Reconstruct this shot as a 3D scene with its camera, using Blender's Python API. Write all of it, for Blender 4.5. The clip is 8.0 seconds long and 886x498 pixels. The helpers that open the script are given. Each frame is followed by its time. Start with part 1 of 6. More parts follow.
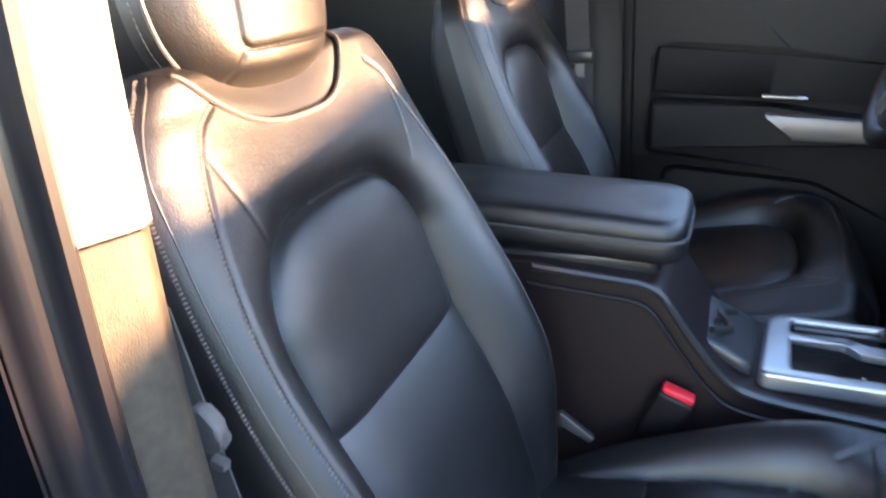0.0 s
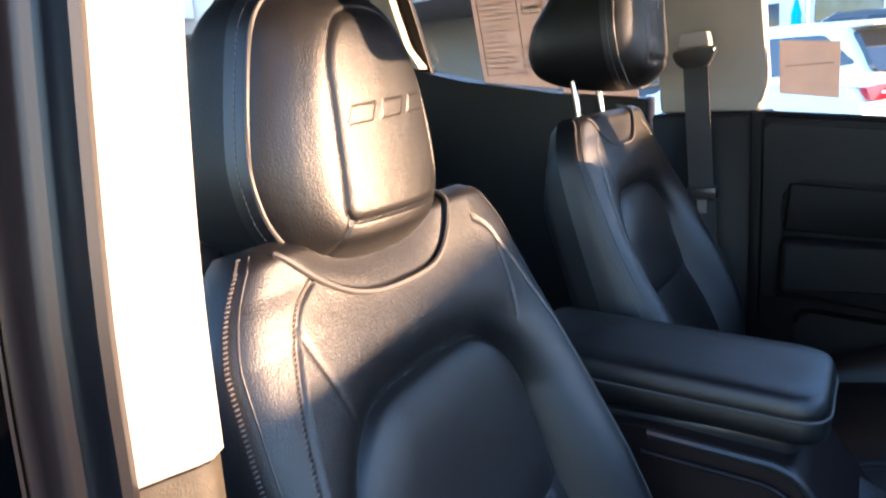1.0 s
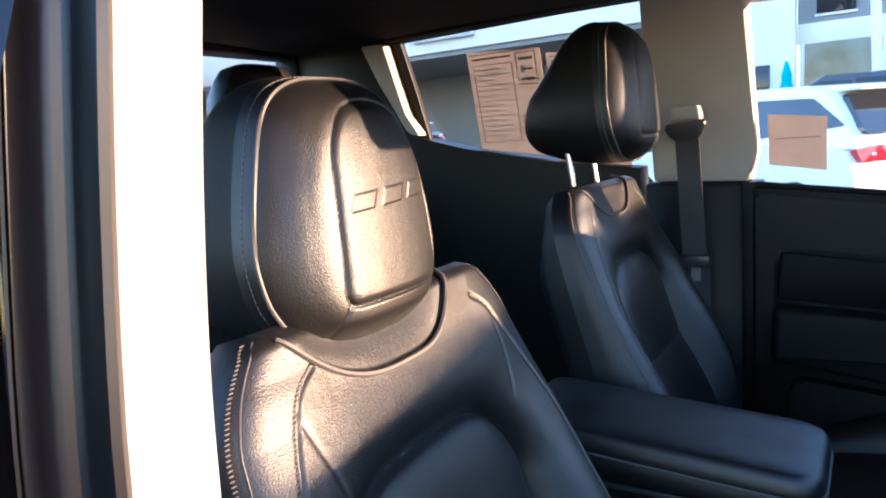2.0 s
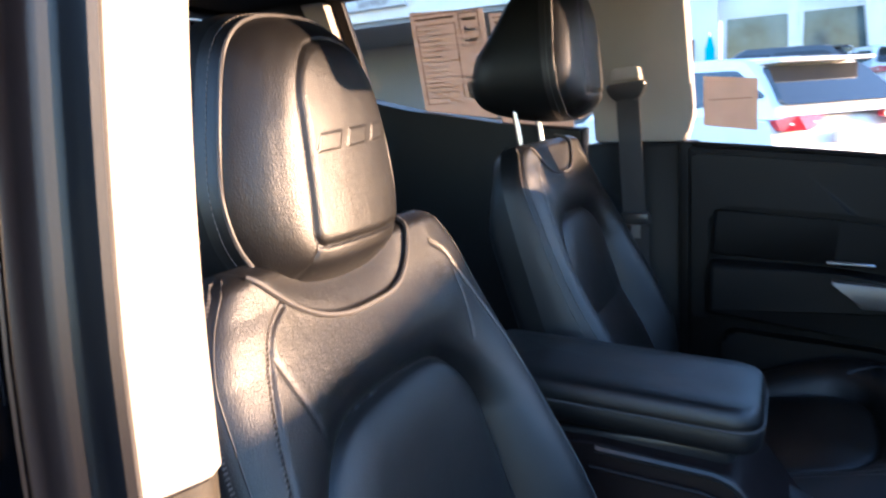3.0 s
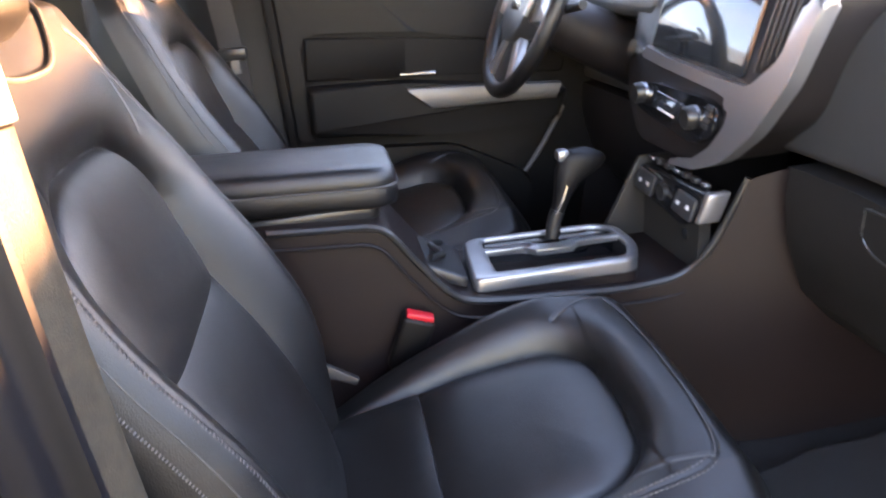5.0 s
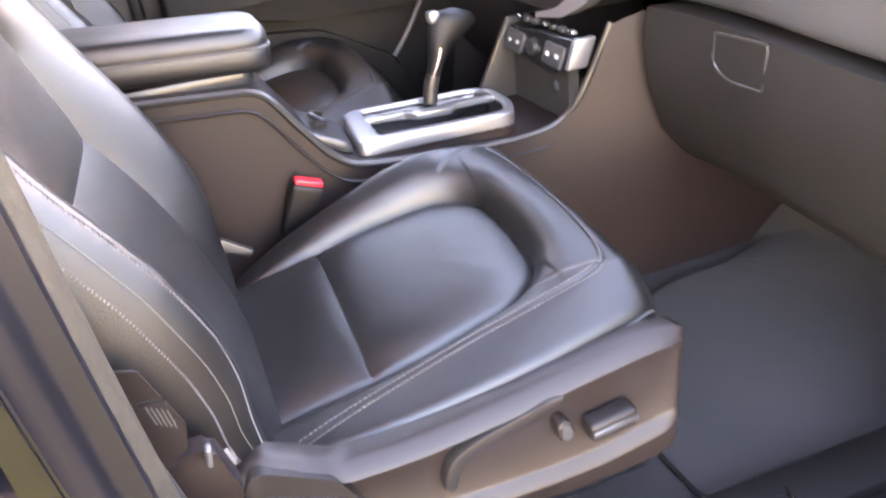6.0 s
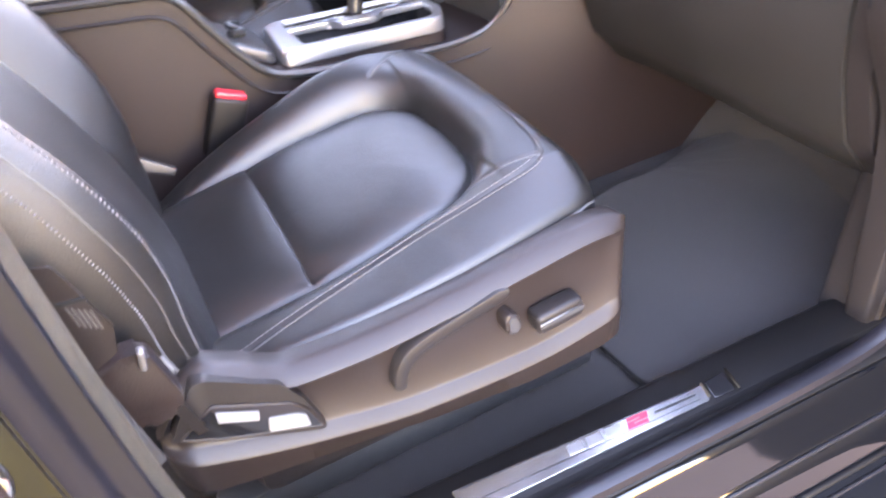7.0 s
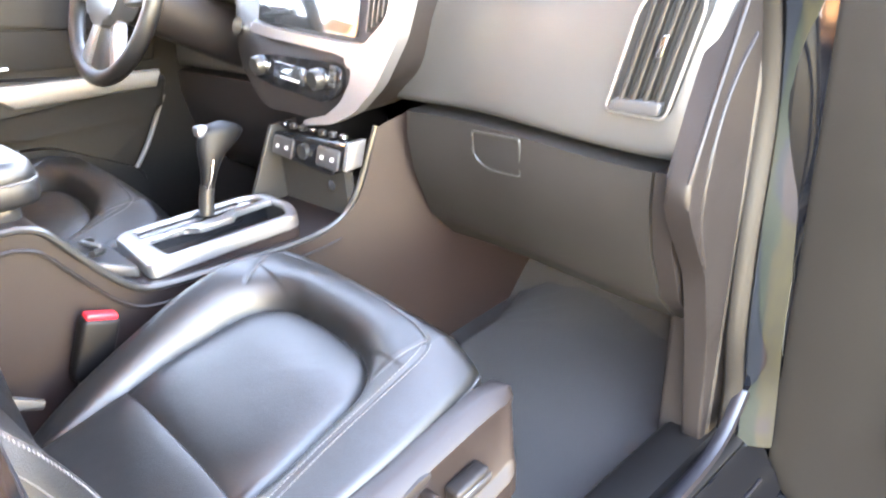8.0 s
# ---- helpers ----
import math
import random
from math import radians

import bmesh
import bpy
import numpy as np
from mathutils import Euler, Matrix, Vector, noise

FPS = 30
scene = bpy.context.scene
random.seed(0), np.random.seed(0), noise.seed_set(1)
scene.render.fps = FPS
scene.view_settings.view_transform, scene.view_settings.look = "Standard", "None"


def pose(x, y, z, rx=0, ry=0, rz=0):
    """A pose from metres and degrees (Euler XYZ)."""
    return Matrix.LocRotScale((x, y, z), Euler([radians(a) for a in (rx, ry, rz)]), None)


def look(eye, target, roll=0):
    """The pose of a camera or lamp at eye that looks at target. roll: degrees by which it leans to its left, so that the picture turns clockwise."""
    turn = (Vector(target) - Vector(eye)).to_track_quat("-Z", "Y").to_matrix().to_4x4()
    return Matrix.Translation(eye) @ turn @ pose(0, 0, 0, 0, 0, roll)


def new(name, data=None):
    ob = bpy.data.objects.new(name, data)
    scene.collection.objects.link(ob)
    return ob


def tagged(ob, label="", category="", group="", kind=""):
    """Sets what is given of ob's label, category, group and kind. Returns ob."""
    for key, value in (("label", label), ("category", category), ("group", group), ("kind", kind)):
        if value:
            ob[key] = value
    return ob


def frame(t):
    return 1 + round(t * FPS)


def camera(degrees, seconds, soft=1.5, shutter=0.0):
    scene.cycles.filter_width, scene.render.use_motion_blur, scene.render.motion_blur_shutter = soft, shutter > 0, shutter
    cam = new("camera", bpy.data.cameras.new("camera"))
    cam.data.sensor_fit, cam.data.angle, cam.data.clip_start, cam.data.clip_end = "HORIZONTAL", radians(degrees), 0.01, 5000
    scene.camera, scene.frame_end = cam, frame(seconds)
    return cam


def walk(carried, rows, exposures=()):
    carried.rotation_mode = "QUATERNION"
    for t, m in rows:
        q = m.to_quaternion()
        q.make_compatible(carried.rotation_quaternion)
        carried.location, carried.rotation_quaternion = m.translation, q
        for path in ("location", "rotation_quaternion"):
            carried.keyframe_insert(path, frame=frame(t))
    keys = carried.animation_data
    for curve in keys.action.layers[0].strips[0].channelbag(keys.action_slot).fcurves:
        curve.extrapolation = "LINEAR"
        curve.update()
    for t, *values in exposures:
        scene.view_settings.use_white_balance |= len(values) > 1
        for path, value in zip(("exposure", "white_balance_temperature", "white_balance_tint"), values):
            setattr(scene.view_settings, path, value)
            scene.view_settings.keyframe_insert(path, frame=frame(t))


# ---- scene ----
cam = camera(64.8, 8.0, 2.0, 0.4)
PATH = [
    (0, (0.023, 0.041, 1.585), (-0.715, 1.742, 0.835), -4.6),
    (0.5, (0.017, 0.082, 1.604), (-0.915, 1.752, 1.02), -5.1),
    (1, (0.01, 0.097, 1.634), (-1.032, 1.744, 1.186), -4.6),
    (1.5, (0.026, 0.086, 1.661), (-1.01, 1.763, 1.325), -4.1),
    (1.7, (0.022, 0.087, 1.666), (-1.02, 1.767, 1.366), -4.0),
    (2.8, (0.009, 0.084, 1.644), (-0.96, 1.801, 1.31), -4.6),
    (3, (-0.004, 0.064, 1.638), (-0.878, 1.821, 1.25), -3.8),
    (3.5, (-0.023, -0.025, 1.621), (-0.649, 1.815, 1.152), -4.5),
    (4, (-0.051, -0.053, 1.588), (-0.345, 1.83, 0.984), -4.8),
    (4.2, (-0.05, -0.055, 1.583), (-0.228, 1.822, 0.916), -4.4),
    (5.3, (-0.123, -0.078, 1.492), (0.229, 1.718, 0.687), -6.8),
    (5.5, (-0.131, -0.091, 1.471), (0.262, 1.674, 0.616), -6.9),
    (6, (-0.148, -0.111, 1.437), (0.404, 1.543, 0.457), -7.1),
    (6.5, (-0.163, -0.12, 1.411), (0.429, 1.43, 0.295), -7.3),
    (6.7, (-0.152, -0.119, 1.392), (0.427, 1.402, 0.231), -7.4),
    (7, (-0.159, -0.111, 1.384), (0.508, 1.392, 0.245), -7.3),
    (7.2, (-0.182, -0.098, 1.418), (0.655, 1.365, 0.342), -6.8),
    (7.5, (-0.229, -0.073, 1.48), (0.884, 1.297, 0.539), -5.2),
    (7.8, (-0.249, -0.079, 1.496), (0.941, 1.244, 0.584), -5.4),
    (8, (-0.27, -0.079, 1.493), (0.991, 1.223, 0.646), -4.7),
]
# how the clip's camera opens up and tints: seconds, stops, kelvin, tint
EXPOSURES = [
    (0.0, 5.2, 6000, 28), (0.5, 4.6, 5650, 26), (1.0, 3.95, 5200, 23), (1.5, 3.72, 5000, 23), (3.0, 3.65, 5000, 22), (3.5, 3.85, 5000, 21),
    (4.2, 4.6, 5600, 29), (5.5, 6.1, 7900, 44), (6.0, 6.88, 8100, 46), (6.5, 7.12, 7900, 46), (7.0, 7.09, 7800, 48), (7.5, 7.75, 8000, 40), (8.0, 7.72, 8000, 34),
]
walk(cam, [(t, look(eye, target, roll)) for t, eye, target, roll in PATH], EXPOSURES)

# ---------------------------------------------------------------- light
world = bpy.data.worlds.new("world")
scene.world = world
world.use_nodes = True
wt = world.node_tree
wt.nodes.clear()
SUN_AZ, SUN_EL = 22.0, 4.5      # degrees: from straight ahead of the truck towards its left, above the horizon
sky = wt.nodes.new("ShaderNodeTexSky")
sky.sky_type = "NISHITA"
sky.sun_disc = False
sky.sun_elevation = radians(SUN_EL)
sky.sun_rotation = radians(90 - SUN_AZ)
bg = wt.nodes.new("ShaderNodeBackground")
sky.air_density, sky.dust_density, sky.ozone_density = 1.0, 0.2, 1.6
bg.inputs["Strength"].default_value = 0.15
wo = wt.nodes.new("ShaderNodeOutputWorld")
wt.links.new(sky.outputs[0], bg.inputs[0])
wt.links.new(bg.outputs[0], wo.inputs[0])
sun = new("sun", bpy.data.lights.new("sun", "SUN"))
sun.data.energy = 2.5
sun.data.angle = radians(0.3)
sun.data.color = (1.0, 0.60, 0.26)
sd = Vector((math.cos(radians(SUN_EL)) * math.cos(radians(SUN_AZ)), math.cos(radians(SUN_EL)) * math.sin(radians(SUN_AZ)), math.sin(radians(SUN_EL))))
sun.matrix_world = look((sd * 30), (0, 0, 0))


# ---------------------------------------------------------------- materials
def mat(name, color, rough=0.5, metal=0.0, grain=0.0, scale=300.0, mottle=0.15, mscale=6.0, spec=0.5, coat=0.0, voro=False, sheen=0.0, wave=0.0):
    """A procedural surface: colour mottled at a large scale, gloss and bump at a fine one."""
    m = bpy.data.materials.new(name)
    m.use_nodes = True
    nt = m.node_tree
    p = nt.nodes["Principled BSDF"]
    p.inputs["Metallic"].default_value = metal
    p.inputs["Specular IOR Level"].default_value = spec
    p.inputs["Coat Weight"].default_value = coat
    p.inputs["Coat Roughness"].default_value = 0.05
    p.inputs["Sheen Weight"].default_value = sheen
    tc = nt.nodes.new("ShaderNodeTexCoord")
    big = nt.nodes.new("ShaderNodeTexNoise")
    big.inputs["Scale"].default_value = mscale
    big.inputs["Detail"].default_value = 5.0
    nt.links.new(tc.outputs["Object"], big.inputs["Vector"])
    ramp = nt.nodes.new("ShaderNodeValToRGB")
    lo, hi = 1 - mottle, 1 + mottle
    ramp.color_ramp.elements[0].position, ramp.color_ramp.elements[1].position = 0.3, 0.7
    ramp.color_ramp.elements[0].color = (*[min(1, c * lo) for c in color], 1)
    ramp.color_ramp.elements[1].color = (*[min(1, c * hi) for c in color], 1)
    nt.links.new(big.outputs["Fac"], ramp.inputs["Fac"])
    nt.links.new(ramp.outputs["Color"], p.inputs["Base Color"])
    mr = nt.nodes.new("ShaderNodeMapRange")
    mr.inputs["To Min"].default_value, mr.inputs["To Max"].default_value = max(0.02, rough - 0.06), min(1, rough + 0.06)
    nt.links.new(big.outputs["Fac"], mr.inputs["Value"])
    nt.links.new(mr.outputs["Result"], p.inputs["Roughness"])
    if grain > 0:
        if voro:
            fine = nt.nodes.new("ShaderNodeTexVoronoi")
            out = fine.outputs["Distance"]
        else:
            fine = nt.nodes.new("ShaderNodeTexNoise")
            fine.inputs["Detail"].default_value = 3.0
            out = fine.outputs["Fac"]
        fine.inputs["Scale"].default_value = scale
        nt.links.new(tc.outputs["Object"], fine.inputs["Vector"])
        bump = nt.nodes.new("ShaderNodeBump")
        bump.inputs["Strength"].default_value = grain
        bump.inputs["Distance"].default_value = 0.001
        nt.links.new(out, bump.inputs["Height"])
        nt.links.new(bump.outputs["Normal"], p.inputs["Normal"])
        if wave > 0:
            slow = nt.nodes.new("ShaderNodeTexNoise")
            slow.inputs["Scale"].default_value, slow.inputs["Detail"].default_value = 38.0, 2.0
            nt.links.new(tc.outputs["Object"], slow.inputs["Vector"])
            swell = nt.nodes.new("ShaderNodeBump")
            swell.inputs["Strength"].default_value, swell.inputs["Distance"].default_value = wave, 0.004
            nt.links.new(slow.outputs["Fac"], swell.inputs["Height"])
            nt.links.new(swell.outputs["Normal"], bump.inputs["Normal"])
    return m


LEATHER = mat("black leather", (0.0045, 0.0041, 0.0041), 0.415, spec=0.62, grain=0.24, scale=800, voro=True, mscale=14, mottle=0.25, wave=0.12)
VINYL = mat("black vinyl", (0.0042, 0.0042, 0.0046), 0.5, spec=0.26, grain=0.15, scale=500, voro=True)
PLASTIC = mat("black grained plastic", (0.0112, 0.0092, 0.0093), 0.46, spec=0.3, grain=0.2, scale=650, voro=True, mottle=0.12)
PLASTIC_DOOR = mat("black door plastic", (0.0040, 0.0036, 0.0036), 0.56, spec=0.2, grain=0.2, scale=650, voro=True)
PLASTIC_BROWN = mat("dark grey seat plastic", (0.0132, 0.0090, 0.0084), 0.44, spec=0.36, grain=0.15, scale=650, voro=True, mottle=0.12)
CONSOLE = mat("dark brown-black grained plastic", (0.0128, 0.0080, 0.0078), 0.45, spec=0.3, grain=0.2, scale=650, voro=True, mottle=0.12)
DEEP = mat("matt black liner", (0.004, 0.004, 0.004), 0.9)
SMOOTH = mat("smooth black plastic", (0.02, 0.02, 0.02), 0.3, mottle=0.1)
GLOSSBLACK = mat("gloss black plastic", (0.008, 0.008, 0.009), 0.08, mottle=0.1, coat=0.5)
SILVER = mat("satin silver trim", (0.33, 0.33, 0.34), 0.34, metal=0.85, grain=0.05, scale=900, mottle=0.06)
PULL = mat("dark satin silver trim", (0.17, 0.165, 0.165), 0.46, metal=0.8, grain=0.05, scale=900, mottle=0.06)
CHROME = mat("chrome", (0.8, 0.8, 0.8), 0.08, metal=1.0, mottle=0.04)
STEEL = mat("brushed steel", (0.55, 0.56, 0.58), 0.25, metal=1.0, grain=0.1, scale=800, mottle=0.08)
THREAD = mat("grey thread", (0.11, 0.10, 0.095), 0.7, grain=0.3, scale=2000)
PIPING = mat("dark grey piping", (0.06, 0.056, 0.054), 0.55, grain=0.2, scale=1200)
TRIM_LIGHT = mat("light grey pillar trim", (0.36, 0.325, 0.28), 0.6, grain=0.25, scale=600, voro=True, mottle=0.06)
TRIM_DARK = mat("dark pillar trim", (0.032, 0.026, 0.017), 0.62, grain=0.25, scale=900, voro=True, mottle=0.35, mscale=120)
HEADLINER = mat("charcoal headliner cloth", (0.0065, 0.0065, 0.0078), 0.98, grain=0.3, scale=1500, spec=0.15)
CARPET = mat("black carpet", (0.0110, 0.0088, 0.0086), 0.95, grain=1.0, scale=1400, sheen=0.03)
# Pad base lifted to carry sky sheen and haze; glovebox keeps a darker copy.
DASHPAD = mat("black dashboard skin lightened for sky sheen", (0.031, 0.031, 0.031), 0.38, spec=0.75, grain=0.25, scale=700, voro=True)
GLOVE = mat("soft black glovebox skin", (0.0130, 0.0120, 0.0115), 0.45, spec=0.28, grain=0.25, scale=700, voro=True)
MAT = mat("dark grey floor mat", (0.0124, 0.0102, 0.0104), 0.95, grain=1.0, scale=1100, sheen=0.05, mottle=0.2)
RUBBER = mat("black rubber", (0.0050, 0.0044, 0.0044), 0.5, grain=0.1, scale=400, spec=0.22)
SEAL = mat("glossy black seal rubber", (0.0060, 0.0056, 0.0078), 0.36, grain=0.06, scale=400, spec=0.45)
PAINT = mat("dark blue-black car paint", (0.0022, 0.0027, 0.0040), 0.07, coat=0.3, mottle=0.05, mscale=2)
PAD = mat("dark grey switch plastic", (0.030, 0.030, 0.032), 0.36, mottle=0.08)
GREYPLASTIC = mat("pale grey plastic", (0.16, 0.155, 0.15), 0.5, mottle=0.08)
RED = mat("red plastic", (0.62, 0.02, 0.03), 0.35, mottle=0.05)
RED_ENAMEL = mat("red enamel", (0.55, 0.02, 0.05), 0.3, mottle=0.05)
WEBBING = mat("dark grey seat belt webbing", (0.035, 0.034, 0.034), 0.8, grain=0.5, scale=1500)
SCREEN = mat("dark display glass", (0.02, 0.022, 0.025), 0.08, coat=0.6, mottle=0.1)
ICON = mat("pale grey print", (0.6, 0.6, 0.6), 0.5)
ASPHALT = mat("asphalt", (0.06, 0.058, 0.055), 0.9, grain=0.9, scale=90, mottle=0.3, mscale=0.6)
CONCRETE = mat("pale concrete", (0.42, 0.40, 0.36), 0.85, grain=0.5, scale=60, mottle=0.25, mscale=1.2)
STONE = mat("grey stone block", (0.17, 0.165, 0.16), 0.85, grain=0.9, scale=40, mottle=0.35, mscale=2.5)
WALLWHITE = mat("white wall panel", (0.82, 0.80, 0.76), 0.6, mottle=0.05, mscale=0.5)
WALLGREY = mat("grey wall cladding", (0.25, 0.26, 0.27), 0.6, mottle=0.1, mscale=0.5)
CARWHITE = mat("white car paint", (0.82, 0.82, 0.82), 0.25, coat=1.0, mottle=0.03)
CARGREY = mat("dark grey car paint", (0.03, 0.033, 0.04), 0.2, coat=1.0, mottle=0.05)
CARGLASS = mat("tinted car glass", (0.015, 0.017, 0.02), 0.06, mottle=0.05, coat=0.3)
SHOPGLASS = mat("grey-green showroom glass", (0.085, 0.115, 0.12), 0.10, mottle=0.55, mscale=0.9, coat=0.3)
TAIL = mat("red lamp lens", (0.45, 0.01, 0.015), 0.15, coat=0.8)
TEAL = mat("teal cloth", (0.01, 0.42, 0.55), 0.7)
PAPER = mat("label paper", (0.50, 0.465, 0.44), 0.8, mottle=0.06, mscale=20)
PRINT = mat("dark label print", (0.22, 0.17, 0.14), 0.8)
GRASS = mat("dry lawn", (0.085, 0.088, 0.024), 0.9, grain=1.0, scale=60, mottle=0.4, mscale=3)


def glass_material():
    """Thin clear glass: mostly clear, with a Fresnel gloss."""
    m = bpy.data.materials.new("window glass")
    m.use_nodes = True
    nt = m.node_tree
    nt.nodes.clear()
    tr = nt.nodes.new("ShaderNodeBsdfTransparent")
    tr.inputs[0].default_value = (0.978, 0.98, 0.975, 1)
    gl = nt.nodes.new("ShaderNodeBsdfGlossy")
    gl.inputs["Roughness"].default_value = 0.01
    fr = nt.nodes.new("ShaderNodeFresnel")
    fr.inputs["IOR"].default_value = 1.35
    mx = nt.nodes.new("ShaderNodeMixShader")
    ou = nt.nodes.new("ShaderNodeOutputMaterial")
    nt.links.new(fr.outputs[0], mx.inputs[0])
    nt.links.new(tr.outputs[0], mx.inputs[1])
    nt.links.new(gl.outputs[0], mx.inputs[2])
    nt.links.new(mx.outputs[0], ou.inputs[0])
    return m


GLASS = glass_material()


def paper_material(m):
    """Backlit paper lets some light through."""
    nt = m.node_tree
    p = nt.nodes["Principled BSDF"]
    col = p.inputs["Base Color"].links[0].from_socket
    tl = nt.nodes.new("ShaderNodeBsdfTranslucent")
    nt.links.new(col, tl.inputs[0])
    mx = nt.nodes.new("ShaderNodeMixShader")
    mx.inputs[0].default_value = 0.6
    nt.links.new(p.outputs[0], mx.inputs[1])
    nt.links.new(tl.outputs[0], mx.inputs[2])
    nt.links.new(mx.outputs[0], nt.nodes["Material Output"].inputs[0])


paper_material(PAPER)


# ---------------------------------------------------------------- mesh helpers
def thing(name, label, category, at=(0, 0, 0), group="", kind=""):
    ob = new(name)
    ob.location = at
    ob.empty_display_size = 0.05
    return tagged(ob, label, category, group, kind)


def finish(bm, name, material, smooth=True):
    bmesh.ops.recalc_face_normals(bm, faces=bm.faces)
    me = bpy.data.meshes.new(name)
    for f in bm.faces:
        f.smooth = smooth
    bm.to_mesh(me)
    bm.free()
    if smooth:
        me.set_sharp_from_angle(angle=radians(42))
    me.materials.append(material)
    return me


def part(name, bm, material, parent, label="", smooth=True):
    """One mesh object under a thing or a part; the mesh is given in world metres."""
    ob = new(name, finish(bm, name, material, smooth))
    if parent:
        ob.parent = parent
        m = Matrix()
        q = parent
        while q:
            m = q.matrix_parent_inverse @ q.matrix_basis @ m if q.parent else q.matrix_basis @ m
            q = q.parent
        ob.matrix_parent_inverse = m.inverted()
    return tagged(ob, label)


def solid(name, bm, material, label, category, kind="", smooth=True):
    """A thing, or a piece of the setting, that is one mesh."""
    return tagged(part(name, bm, material, None, "", smooth), label, category, "", kind)


def add_box(bm, lo, hi, bevel=0.0, segs=2, m=None):
    """A box between two corners, with rounded edges."""
    b = bmesh.new()
    bmesh.ops.create_cube(b, size=1.0)
    s = [hi[i] - lo[i] for i in range(3)]
    c = [(hi[i] + lo[i]) / 2 for i in range(3)]
    for v in b.verts:
        v.co = Vector((v.co.x * s[0] + c[0], v.co.y * s[1] + c[1], v.co.z * s[2] + c[2]))
    if bevel > 0:
        bmesh.ops.bevel(b, geom=b.edges[:], offset=min(bevel, min(s) * 0.49), segments=segs, affect="EDGES", profile=0.5)
    join(bm, b, m)
    return bm


def box(lo, hi, bevel=0.0, segs=2, m=None):
    return add_box(bmesh.new(), lo, hi, bevel, segs, m)


def join(bm, b, m=None):
    if m is not None:
        bmesh.ops.transform(b, matrix=m, verts=b.verts)
    vs = [bm.verts.new(v.co) for v in b.verts]
    b.verts.index_update()
    for f in b.faces:
        try:
            bm.faces.new([vs[v.index] for v in f.verts])
        except ValueError:
            pass
    b.free()


def smooth_line(pts, n=8, closed=False):
    """Catmull-Rom through the points."""
    P = [Vector(p) for p in pts]
    k = len(P)
    out = []
    for i in range(k if closed else k - 1):
        if closed:
            a, b, c, d = P[i - 1], P[i], P[(i + 1) % k], P[(i + 2) % k]
        else:
            a, b, c, d = P[max(i - 1, 0)], P[i], P[i + 1], P[min(i + 2, k - 1)]
        for j in range(n):
            t = j / n
            out.append(0.5 * ((2 * b) + (c - a) * t + (2 * a - 5 * b + 4 * c - d) * t * t + (3 * b - a - 3 * c + d) * t ** 3))
    if not closed:
        out.append(P[-1])
    return out


def add_tube(bm, pts, r, n=8, closed=False):
    """A round bar along a line; r is a number or one radius for each point."""
    P = [Vector(p) for p in pts]
    k = len(P)
    rings = []
    up = Vector((0.13, 0.21, 0.97))
    for i in range(k):
        a = P[i - 1] if (i > 0 or closed) else P[i]
        b = P[(i + 1) % k] if (i < k - 1 or closed) else P[i]
        t = (b - a).normalized()
        x = t.cross(up)
        if x.length < 1e-3:
            x = t.cross(Vector((1, 0, 0)))
        x.normalize()
        y = t.cross(x).normalized()
        rr = r[i] if isinstance(r, (list, tuple)) else r
        rings.append([bm.verts.new(P[i] + rr * (math.cos(2 * math.pi * j / n) * x + math.sin(2 * math.pi * j / n) * y)) for j in range(n)])
    for i in range(k if closed else k - 1):
        A, B = rings[i], rings[(i + 1) % k]
        for j in range(n):
            bm.faces.new((A[j], A[(j + 1) % n], B[(j + 1) % n], B[j]))
    if not closed:
        bm.faces.new(rings[0][::-1])
        bm.faces.new(rings[-1])
    return bm


def tube(pts, r, n=8, closed=False):
    return add_tube(bmesh.new(), pts, r, n, closed)


def add_prism(bm, poly, place, lo, hi, bevel=0.0, segs=2):
    """A flat shape given by 2D points, between two depths; place(u, v, d) turns it into the world."""
    b = bmesh.new()
    A = [b.verts.new(place(u, v, lo)) for u, v in poly]
    B = [b.verts.new(place(u, v, hi)) for u, v in poly]
    n = len(poly)
    f1, f2 = b.faces.new(A[::-1]), b.faces.new(B)
    for i in range(n):
        b.faces.new((A[i], A[(i + 1) % n], B[(i + 1) % n], B[i]))
    if bevel > 0:
        es = list({e for f in (f1, f2) for e in f.edges})
        bmesh.ops.bevel(b, geom=es, offset=bevel, segments=segs, affect="EDGES", profile=0.5)
    bmesh.ops.triangulate(b, faces=[f for f in b.faces if len(f.verts) > 4])
    join(bm, b)
    return bm


def prism(poly, place, lo, hi, bevel=0.0, segs=2):
    return add_prism(bmesh.new(), poly, place, lo, hi, bevel, segs)


XZ = lambda u, v, d: Vector((u, d, v))
YZ = lambda u, v, d: Vector((d, u, v))
XY = lambda u, v, d: Vector((u, v, d))


def rounded(pts, r, n=4):
    """A polygon's corners rounded by r (number or one for each corner)."""
    out = []
    k = len(pts)
    for i in range(k):
        a, b, c = Vector(pts[i - 1]), Vector(pts[i]), Vector(pts[(i + 1) % k])
        rr = r[i] if isinstance(r, (list, tuple)) else r
        q = min(rr, (a - b).length * 0.49, (c - b).length * 0.49)
        p0, p1 = b + (a - b).normalized() * q, b + (c - b).normalized() * q
        for j in range(n + 1):
            t = j / n
            out.append(tuple(p0 * (1 - t) ** 2 + b * 2 * t * (1 - t) + p1 * t * t))
    return out


